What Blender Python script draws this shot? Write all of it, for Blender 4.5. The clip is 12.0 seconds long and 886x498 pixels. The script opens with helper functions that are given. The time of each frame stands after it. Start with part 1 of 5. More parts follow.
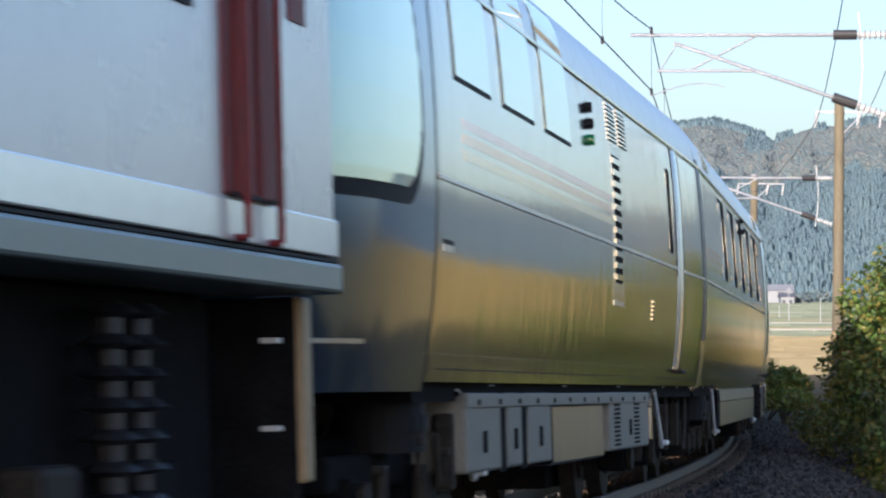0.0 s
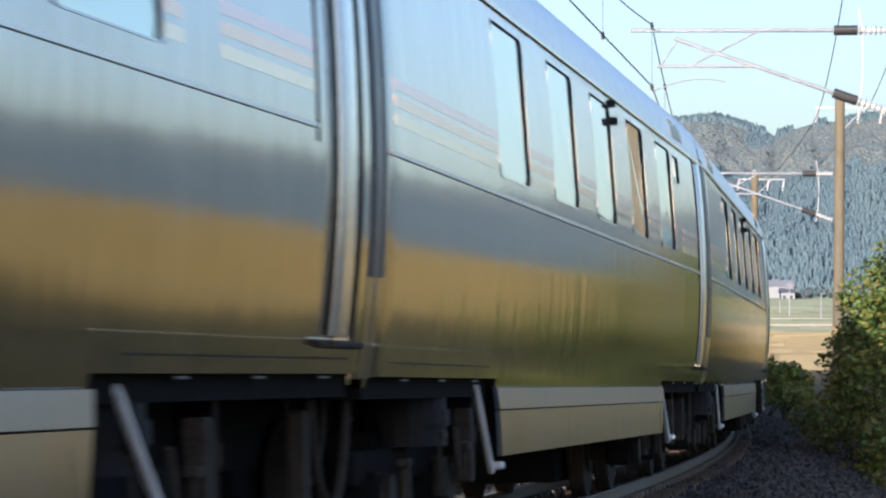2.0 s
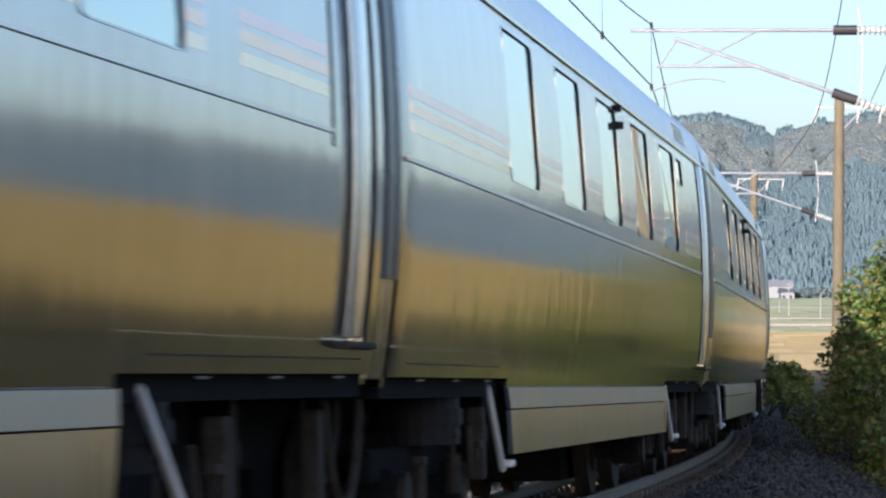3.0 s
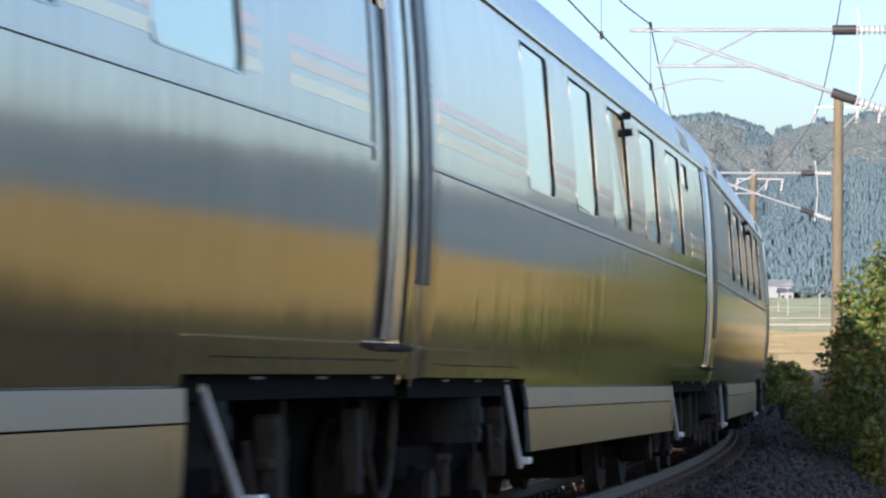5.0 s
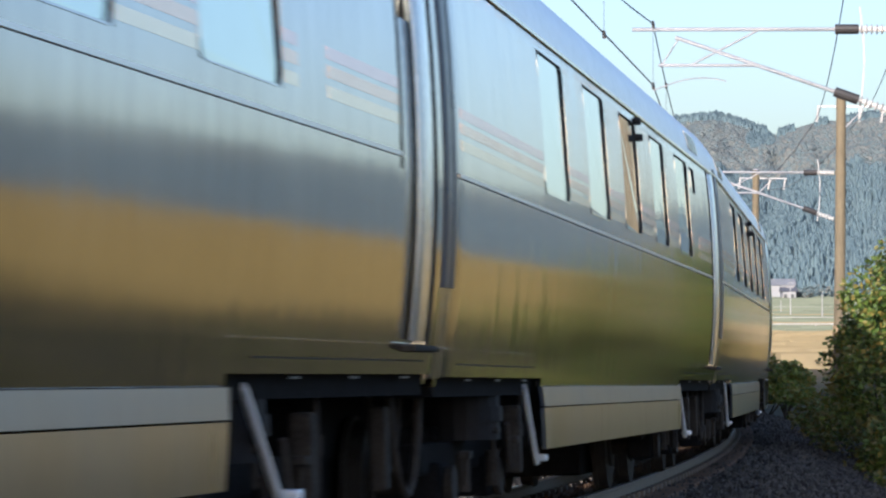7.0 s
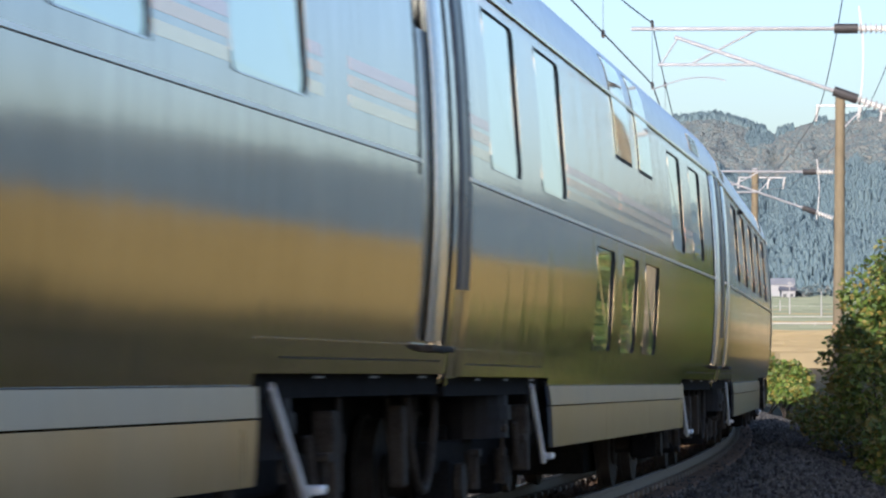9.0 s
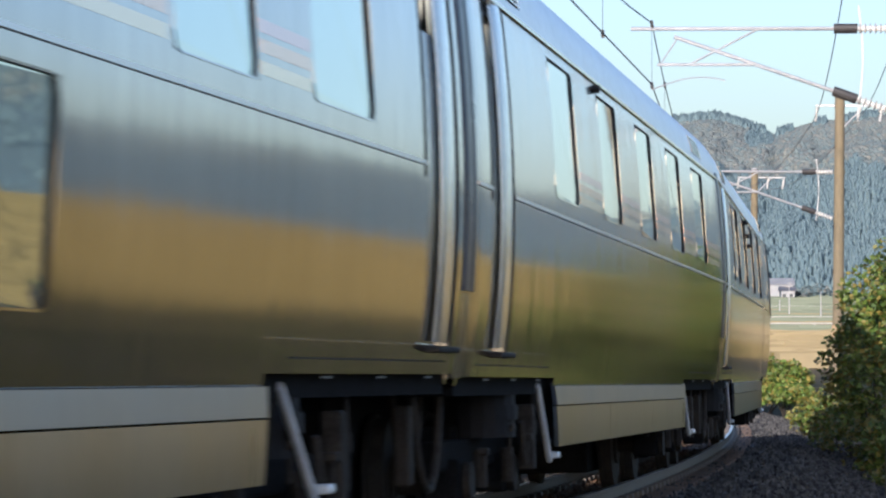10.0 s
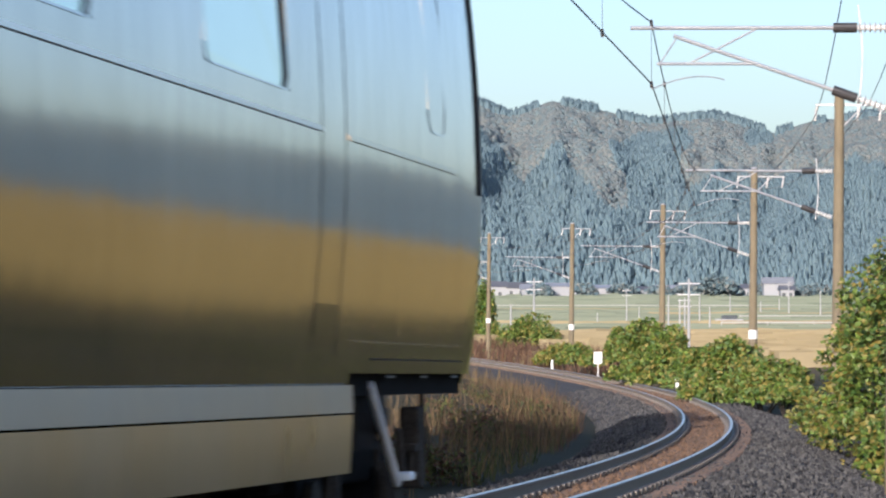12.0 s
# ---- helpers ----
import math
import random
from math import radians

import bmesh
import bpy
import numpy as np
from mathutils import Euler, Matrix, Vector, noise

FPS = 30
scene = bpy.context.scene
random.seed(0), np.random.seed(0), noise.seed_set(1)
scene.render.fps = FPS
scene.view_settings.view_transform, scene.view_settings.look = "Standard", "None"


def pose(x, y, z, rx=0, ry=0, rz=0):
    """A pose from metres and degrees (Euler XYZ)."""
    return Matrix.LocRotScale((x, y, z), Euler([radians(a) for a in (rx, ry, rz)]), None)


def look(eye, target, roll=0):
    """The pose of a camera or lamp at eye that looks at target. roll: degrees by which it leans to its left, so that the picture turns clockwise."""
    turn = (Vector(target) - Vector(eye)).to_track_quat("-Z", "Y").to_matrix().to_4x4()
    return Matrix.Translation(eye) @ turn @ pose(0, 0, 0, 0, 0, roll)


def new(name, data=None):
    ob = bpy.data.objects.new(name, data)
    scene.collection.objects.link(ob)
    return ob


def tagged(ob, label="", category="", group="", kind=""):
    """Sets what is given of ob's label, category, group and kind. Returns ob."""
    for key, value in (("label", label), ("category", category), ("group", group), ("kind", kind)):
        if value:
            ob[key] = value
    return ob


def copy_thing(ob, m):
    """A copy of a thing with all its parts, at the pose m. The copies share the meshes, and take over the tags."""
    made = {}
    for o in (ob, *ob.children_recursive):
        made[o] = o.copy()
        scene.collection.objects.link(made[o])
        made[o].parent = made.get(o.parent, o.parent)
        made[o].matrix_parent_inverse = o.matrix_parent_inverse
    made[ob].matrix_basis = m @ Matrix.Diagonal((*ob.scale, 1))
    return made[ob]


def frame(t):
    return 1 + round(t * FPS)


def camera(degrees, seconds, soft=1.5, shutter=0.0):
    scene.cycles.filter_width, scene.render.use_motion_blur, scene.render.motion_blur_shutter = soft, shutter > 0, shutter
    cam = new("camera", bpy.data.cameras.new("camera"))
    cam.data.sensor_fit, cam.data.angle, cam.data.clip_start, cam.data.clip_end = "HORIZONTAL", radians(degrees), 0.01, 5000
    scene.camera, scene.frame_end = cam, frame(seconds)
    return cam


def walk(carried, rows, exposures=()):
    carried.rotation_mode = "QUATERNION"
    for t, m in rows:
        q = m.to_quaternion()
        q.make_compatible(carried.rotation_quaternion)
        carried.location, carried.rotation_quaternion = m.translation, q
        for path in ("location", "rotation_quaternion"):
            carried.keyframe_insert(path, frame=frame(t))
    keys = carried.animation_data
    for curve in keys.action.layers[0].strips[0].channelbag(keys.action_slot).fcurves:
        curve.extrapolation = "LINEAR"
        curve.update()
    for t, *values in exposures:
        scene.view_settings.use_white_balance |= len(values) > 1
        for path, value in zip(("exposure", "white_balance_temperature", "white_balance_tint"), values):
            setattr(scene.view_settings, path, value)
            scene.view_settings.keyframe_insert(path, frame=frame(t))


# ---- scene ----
cam = camera(15.179, 12.0, soft=2.2, shutter=0.22)
EYE = 1.3
CAM_ROWS = [(0, 0.0000, 1.8059), (0.5, -0.0195, 1.7816), (1, -0.0390, 1.7670), (1.5, -0.0243, 1.7524), (2, -0.0097, 1.7300), (2.5, -0.0097, 1.7377), (3, 0.0000, 1.7261), (5, 0.0146, 1.7231), (5.5, 0.0000, 1.7134), (6, 0.0000, 1.7134), (6.5, -0.0049, 1.7134), (7, -0.0292, 1.7105), (9, -0.0146, 1.6988), (9.5, -0.0146, 1.6988), (10, -0.0068, 1.6988), (10.5, -0.0029, 1.6968), (11, 0.0000, 1.6959), (11.5, 0.0000, 1.6920), (12, 0.0000, 1.6842)]
walk(cam, [(t, pose(0, 0, EYE, 90 + p, 0, -yw)) for t, yw, p in CAM_ROWS], exposures=[(0.0, 0.74, 5330, 18), (12.0, 0.66, 5330, 18)])

# ---- light ----
SUN_EL, SUN_AZ = 13.0, 200.0        # height; bearing clockwise from the view axis
world = bpy.data.worlds.new("world")
scene.world = world
world.use_nodes = True
wn = world.node_tree.nodes
sky = wn.new("ShaderNodeTexSky")
sky.sky_type = 'NISHITA'
sky.sun_disc = False
sky.sun_elevation = radians(SUN_EL)
sky.sun_rotation = radians(SUN_AZ)
sky.air_density, sky.dust_density, sky.ozone_density = 1.0, 2.4, 1.1
wn["Background"].inputs[1].default_value = 0.14
world.node_tree.links.new(sky.outputs[0], wn["Background"].inputs[0])
sun = new("sun", bpy.data.lights.new("sun", 'SUN'))
sun.data.energy, sun.data.angle, sun.data.color = 5.0, radians(0.6), (1.0, 0.82, 0.60)
a, e = radians(SUN_AZ), radians(SUN_EL)
sun.matrix_world = look((0, 0, 60), Vector((0, 0, 60)) - Vector((math.sin(a) * math.cos(e), math.cos(a) * math.cos(e), math.sin(e))))


# ---- materials ----
def mat(name, col, rough=0.6, metal=0.0, var=0.15, scale=8.0, bump=0.0, bscale=60.0, col2=None, stretch=(1, 1, 1), rvar=0.08, ior=None, fine=0.5, objvar=0.0, island=0.0, bstretch=None):
    m = bpy.data.materials.new(name)
    m.use_nodes = True
    t = m.node_tree
    n, l = t.nodes, t.links
    b = n["Principled BSDF"]
    tc = n.new("ShaderNodeTexCoord")
    mp = n.new("ShaderNodeMapping")
    mp.inputs["Scale"].default_value = stretch
    l.new(tc.outputs["Object"], mp.inputs[0])
    n1 = n.new("ShaderNodeTexNoise")
    n1.inputs["Scale"].default_value, n1.inputs["Detail"].default_value = scale, 5
    l.new(mp.outputs[0], n1.inputs["Vector"])
    n2 = n.new("ShaderNodeTexNoise")
    n2.inputs["Scale"].default_value, n2.inputs["Detail"].default_value = scale * 9, 3
    l.new(mp.outputs[0], n2.inputs["Vector"])
    mx = n.new("ShaderNodeMix")
    mx.inputs["Factor"].default_value = fine
    l.new(n1.outputs["Fac"], mx.inputs[2])
    l.new(n2.outputs["Fac"], mx.inputs[3])
    fac = mx.outputs[0]
    for source, amount in (("ShaderNodeObjectInfo", objvar), ("ShaderNodeNewGeometry", island)):
        if amount:
            oi = n.new(source)
            mm = n.new("ShaderNodeMix")
            mm.inputs["Factor"].default_value = amount
            l.new(fac, mm.inputs[2])
            l.new(oi.outputs["Random" if source.endswith("Info") else "Random Per Island"], mm.inputs[3])
            fac = mm.outputs[0]
    cr = n.new("ShaderNodeValToRGB")
    lo, hi = (0.3, 0.7) if not (objvar or island) else (0.15, 0.85)
    cr.color_ramp.elements[0].position, cr.color_ramp.elements[1].position = lo, hi
    c2 = col2 or tuple(min(1, c * (1 + var)) for c in col)
    c1 = col if col2 else tuple(c * (1 - var) for c in col)
    cr.color_ramp.elements[0].color, cr.color_ramp.elements[1].color = (*c1, 1), (*c2, 1)
    l.new(fac, cr.inputs[0])
    l.new(cr.outputs[0], b.inputs["Base Color"])
    mr = n.new("ShaderNodeMapRange")
    mr.inputs["To Min"].default_value, mr.inputs["To Max"].default_value = max(0.01, rough - rvar), min(1, rough + rvar)
    l.new(n1.outputs["Fac"], mr.inputs["Value"])
    l.new(mr.outputs[0], b.inputs["Roughness"])
    b.inputs["Metallic"].default_value = metal
    if ior:
        b.inputs["IOR"].default_value = ior
    if bump:
        nb = n.new("ShaderNodeTexNoise")
        nb.inputs["Scale"].default_value, nb.inputs["Detail"].default_value = bscale, 4
        mb = n.new("ShaderNodeMapping")
        mb.inputs["Scale"].default_value = bstretch or stretch
        l.new(tc.outputs["Object"], mb.inputs[0])
        l.new(mb.outputs[0], nb.inputs["Vector"])
        bp = n.new("ShaderNodeBump")
        bp.inputs["Strength"].default_value, bp.inputs["Distance"].default_value = bump, 0.02
        l.new(nb.outputs["Fac"], bp.inputs["Height"])
        l.new(bp.outputs[0], b.inputs["Normal"])
    return m


STEEL = mat("brushed_stainless", (0.365, 0.372, 0.388), 0.115, 1.0, var=0.14, scale=1.1, bump=0.34, bscale=1.0, stretch=(1, 1, 0.22), rvar=0.035, bstretch=(0.5, 2.4, 0.6))
STEEL_LOW = mat("skirt_aluminium", (0.38, 0.375, 0.35), 0.3, 1.0, var=0.10, scale=1.5, bump=0.05, bscale=3.0, stretch=(1, 1, 0.3))
ROOFM = mat("roof_metal", (0.80, 0.80, 0.80), 0.40, 0.8, var=0.12, scale=1.0)
NOSE = mat("nose_paint", (0.085, 0.135, 0.24), 0.12, 0.85, var=0.06, scale=0.8)
GLASS = mat("tinted_glass", (0.54, 0.615, 0.575), 0.03, 0.85, var=0.03, scale=0.6, rvar=0.01, ior=1.6)
RUBBER = mat("black_rubber", (0.014, 0.014, 0.016), 0.7, 0.0, var=0.3, scale=6, ior=1.35)
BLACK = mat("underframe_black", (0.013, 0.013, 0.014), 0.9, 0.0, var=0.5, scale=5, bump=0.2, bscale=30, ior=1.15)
GRIME = mat("brake_grime", (0.040, 0.036, 0.032), 0.75, 0.0, var=0.5, scale=7, bump=0.3, bscale=40, ior=1.2)
BRIGHT = mat("bright_line_steel", (0.6, 0.61, 0.63), 0.35, 1.0, var=0.2, scale=9)
BRIGHT_PLATE = mat("vent_plate_steel", (0.46, 0.46, 0.46), 0.24, 1.0, var=0.10, scale=1.5)
SKIRT_TOP = mat("skirt_band", (0.25, 0.25, 0.26), 0.33, 1.0, var=0.10, scale=1.5, bump=0.05, bscale=3.0, stretch=(1, 1, 0.3))
ROD = mat("bare_rod_steel", (0.74, 0.78, 0.84), 0.35, 0.2, var=0.15, scale=6)
GREYBOX = mat("equipment_grey", (0.19, 0.19, 0.175), 0.55, 0.1, var=0.18, scale=4)
STRIPE_R = mat("stripe_rose", (0.60, 0.44, 0.45), 0.22, 0.9, var=0.12, scale=3)
STRIPE_O = mat("stripe_apricot", (0.64, 0.47, 0.40), 0.22, 0.9, var=0.12, scale=3)
STRIPE_Y = mat("stripe_cream", (0.66, 0.56, 0.45), 0.22, 0.9, var=0.12, scale=3)
LOCO = mat("locomotive_silver", (0.56, 0.55, 0.585), 0.26, 0.4, var=0.06, scale=1.5)
LOCO_BAND = mat("locomotive_cloud_band", (0.80, 0.82, 0.84), 0.2, 0.5, var=0.08, scale=1.2)
LOCO_LOW = mat("locomotive_sill", (0.19, 0.235, 0.24), 0.4, 0.4, var=0.15, scale=3)
RED = mat("red_paint", (0.16, 0.008, 0.012), 0.55, 0.0, var=0.3, scale=4)
WHITEP = mat("white_paint", (0.62, 0.62, 0.60), 0.5, 0.0, var=0.12, scale=12)
LENS = mat("green_lens", (0.02, 0.25, 0.06), 0.15, 0.0, var=0.2, scale=10)
CURTAIN = mat("curtain", (0.55, 0.45, 0.3), 0.8, 0.0, var=0.15, scale=4, stretch=(8, 8, 1))
INSIDE = mat("unlit_cabin", (0.05, 0.05, 0.05), 0.8, 0.0, var=0.3, scale=3)
RAIL = mat("rail_side", (0.17, 0.14, 0.105), 0.7, 0.1, var=0.25, scale=12, bump=0.1, bscale=60)
RAILTOP = mat("rail_head", (0.46, 0.45, 0.44), 0.32, 1.0, var=0.1, scale=6)
SLEEPER = mat("concrete_sleeper", (0.12, 0.08, 0.055), 0.85, 0.0, var=0.3, scale=10, bump=0.4, bscale=60, objvar=0.3)
STONE = mat("ballast_stone", (0.007, 0.008, 0.011), 0.9, 0.0, col2=(0.082, 0.08, 0.076), scale=6, bump=0.3, bscale=40, island=0.7)
STONE_RUST = mat("rusty_ballast", (0.03, 0.022, 0.016), 0.9, 0.0, col2=(0.17, 0.10, 0.055), scale=6, bump=0.3, bscale=40, island=0.6)
BED = mat("ballast_bed", (0.008, 0.009, 0.012), 0.95, 0.0, col2=(0.03, 0.031, 0.034), scale=14, bump=0.8, bscale=22)
BED_RUST = mat("rusty_bed", (0.030, 0.021, 0.014), 0.95, 0.0, col2=(0.11, 0.068, 0.04), scale=12, bump=0.8, bscale=22)
CONCRETE = mat("pole_concrete", (0.135, 0.112, 0.070), 0.85, 0.0, var=0.2, scale=3, bump=0.2, bscale=40, stretch=(1, 1, 0.2))
GALV = mat("galvanised_steel", (0.36, 0.37, 0.38), 0.4, 0.5, var=0.15, scale=10)
PORC = mat("porcelain", (0.46, 0.46, 0.45), 0.3, 0.0, var=0.1, scale=10)
DARKINS = mat("insulator_brown", (0.03, 0.028, 0.028), 0.35, 0.0, var=0.2, scale=10)
WIRE = mat("wire", (0.09, 0.085, 0.08), 0.6, 0.4, var=0.2, scale=4)
LEAF = mat("bush_leaf", (0.018, 0.055, 0.006), 0.6, 0.0, col2=(0.115, 0.165, 0.018), scale=1.2, island=0.6)
LEAF_Y = mat("autumn_leaf", (0.06, 0.085, 0.010), 0.6, 0.0, col2=(0.20, 0.155, 0.028), scale=1.2, island=0.6)
TWIG = mat("twig", (0.04, 0.032, 0.024), 0.9, 0.0, var=0.3, scale=6)
DRY = mat("dry_grass", (0.022, 0.019, 0.009), 0.85, 0.0, col2=(0.15, 0.10, 0.044), scale=1.0, island=0.7)
GREENGRASS = mat("verge_grass", (0.012, 0.024, 0.005), 0.85, 0.0, col2=(0.082, 0.09, 0.018), scale=1.0, island=0.7)
RUSSET = mat("russet_weed", (0.030, 0.017, 0.011), 0.85, 0.0, col2=(0.12, 0.062, 0.032), scale=1.0, island=0.7)
# Blue-grey distance haze is mixed into these three base colours.
CEDAR = mat("hazed_cedar", (0.084, 0.134, 0.160), 0.9, 0.0, col2=(0.100, 0.150, 0.170), scale=0.01, island=0.6)
BROADL = mat("hazed_broadleaf", (0.098, 0.145, 0.158), 0.9, 0.0, col2=(0.155, 0.160, 0.145), scale=0.01, island=0.6)
HILLM = mat("hazed_hill_floor", (0.086, 0.138, 0.164), 0.95, 0.0, col2=(0.108, 0.152, 0.168), scale=0.02)
ROOFTILE = mat("house_roof", (0.085, 0.09, 0.105), 0.6, 0.0, var=0.2, scale=0.6, objvar=0.5)
WALLW = mat("house_wall", (0.25, 0.26, 0.27), 0.8, 0.0, var=0.12, scale=0.5, objvar=0.4)
WINM = mat("house_window", (0.06, 0.07, 0.08), 0.15, 0.0, var=0.2, scale=1)
# Same rice in two tones: pale in direct view, deeper where coach sides mirror it.
RICE = mat("rice_direct_tone", (0.155, 0.127, 0.066), 0.85, 0.0, col2=(0.225, 0.188, 0.108), scale=0.08, island=0.3)
RICE_MIRROR = mat("rice_mirror_tone", (0.088, 0.067, 0.017), 0.85, 0.0, col2=(0.160, 0.123, 0.038), scale=0.08, island=0.3)
# Crop green, greyed in the base colour for distance haze.
RICEG = mat("hazed_green_crop", (0.098, 0.122, 0.088), 0.85, 0.0, col2=(0.135, 0.155, 0.115), scale=0.08, island=0.3)
DULLW = mat("weathered_white", (0.25, 0.255, 0.25), 0.7, 0.0, var=0.15, scale=2)
BEIGE = mat("buff_yellow_tone", (0.34, 0.25, 0.14), 0.5, 0.0, var=0.2, scale=5)
CARP = mat("car_paint", (0.45, 0.47, 0.5), 0.25, 0.3, var=0.1, scale=1, objvar=0.5)
DOORM = mat("door_edge_metal", (0.78, 0.79, 0.79), 0.22, 0.85, var=0.08, scale=3)
GAPM = mat("gap_cover_rubber", (0.055, 0.075, 0.11), 0.3, 0.0, var=0.25, scale=5)
OILY = mat("oily_spring_steel", (0.045, 0.045, 0.05), 0.38, 0.5, var=0.3, scale=8)
CLIP = mat("rail_clip_steel", (0.13, 0.115, 0.10), 0.6, 0.3, var=0.3, scale=20)


# ---- helpers of this scene ----
def part(name, bm, material, parent=None, label=""):
    me = bpy.data.meshes.new(name)
    bm.to_mesh(me)
    bm.free()
    for m in (material if isinstance(material, (list, tuple)) else [material]):
        me.materials.append(m)
    ob = new(name, me)
    if parent:
        ob.parent = parent
    if label:
        ob["label"] = label
    return ob


def empty(name, m=None):
    ob = new(name)
    ob.empty_display_size = 0.3
    if m is not None:
        ob.matrix_world = m
    return ob


def smooth(ob, angle=40):
    ob.data.shade_smooth()
    ob.data.set_sharp_from_angle(angle=radians(angle))
    return ob


def box(bm, x0, x1, y0, y1, z0, z1, bev=0.0, mi=0):
    r = bmesh.ops.create_cube(bm, size=1, matrix=Matrix.LocRotScale(((x0 + x1) / 2, (y0 + y1) / 2, (z0 + z1) / 2), None, (x1 - x0, y1 - y0, z1 - z0)))
    fs = {f for v in r["verts"] for f in v.link_faces}
    for f in fs:
        f.material_index = mi
    if bev:
        es = list({e for v in r["verts"] for e in v.link_edges})
        bmesh.ops.bevel(bm, geom=es, offset=bev, segments=2, affect='EDGES', profile=0.5)
    return bm


def tube(bm, p, q, r, r2=None, n=8, mi=0):
    p, q = Vector(p), Vector(q)
    d = q - p
    m = Matrix.Translation((p + q) / 2) @ d.to_track_quat('Z', 'Y').to_matrix().to_4x4()
    g = bmesh.ops.create_cone(bm, cap_ends=True, segments=n, radius1=r, radius2=r if r2 is None else r2, depth=d.length, matrix=m)
    if mi:
        for f in {f for v in g["verts"] for f in v.link_faces}:
            f.material_index = mi
    return bm


def rope(bm, pts, r, n=6):
    """One unbroken tube through the points."""
    prev = None
    for i, p in enumerate(pts):
        d = (Vector(pts[min(i + 1, len(pts) - 1)]) - Vector(pts[max(i - 1, 0)])).normalized()
        q = d.to_track_quat('Z', 'Y')
        cur = [bm.verts.new(Vector(p) + q @ Vector((r * math.cos(6.2832 * k / n), r * math.sin(6.2832 * k / n), 0))) for k in range(n)]
        if prev:
            for k in range(n):
                bm.faces.new((prev[k], prev[(k + 1) % n], cur[(k + 1) % n], cur[k]))
        else:
            bm.faces.new(cur[::-1])
        prev = cur
    bm.faces.new(prev)
    return bm


def B():
    return bmesh.new()


# ---- the line of the track ----
CANT = 1.6
LINE_S = np.arange(-10, 420, 0.5)
bend = 0.0019637 / (1 + np.exp(-(LINE_S + 256.64) / 205.02))
LINE_T = 0.19187 - np.concatenate([[0], np.cumsum((bend[1:] + bend[:-1]) / 4)])
LINE_X = -3.4743 + np.concatenate([[0], np.cumsum(np.sin((LINE_T[1:] + LINE_T[:-1]) / 2) * 0.5)])
LINE_Y = 8 + np.concatenate([[0], np.cumsum(np.cos((LINE_T[1:] + LINE_T[:-1]) / 2) * 0.5)])


def track(s, off=0.0, up=0.0):
    """Place at s metres along the line, off metres to its right, up metres above the rails; and its bearing."""
    th = float(np.interp(s, LINE_S, LINE_T))
    x, y = float(np.interp(s, LINE_S, LINE_X)), float(np.interp(s, LINE_S, LINE_Y))
    if s < -10:
        x, y = x + (s + 10) * math.sin(th), y + (s + 10) * math.cos(th)
    if s < 0:
        z = -1.2837 + 0.012238 * 20 * (1 - math.exp(s / 20))
    else:
        u = min(s, 260) / 100
        z = -1.2837 - 1.22376 * u + 0.74002 * u * u + 0.00579 * u ** 3 + max(0, s - 260) * 0.027
    z += EYE
    c = radians(CANT)
    o = off * math.cos(c) - up * math.sin(c)
    h = off * math.sin(c) + up * math.cos(c)
    return Vector((x + o * math.cos(th), y - o * math.sin(th), z + h)), th


def level(s, off=0.0, up=0.0):
    """As track(), with no cant: for what stands beside the line."""
    p, th = track(s)
    return Vector((p.x + off * math.cos(th), p.y - off * math.sin(th), p.z + up)), th


# ---- ground, plain and hills ----
def plain_z(d):
    return EYE + float(np.interp(d, [-400, 0, 60, 120, 200, 300, 500, 800, 1200, 1600, 5000], [-2.6, -2.6, -2.6, -1.9, -0.8, 0.5, 3.3, 8.6, 17, 26, 60]))


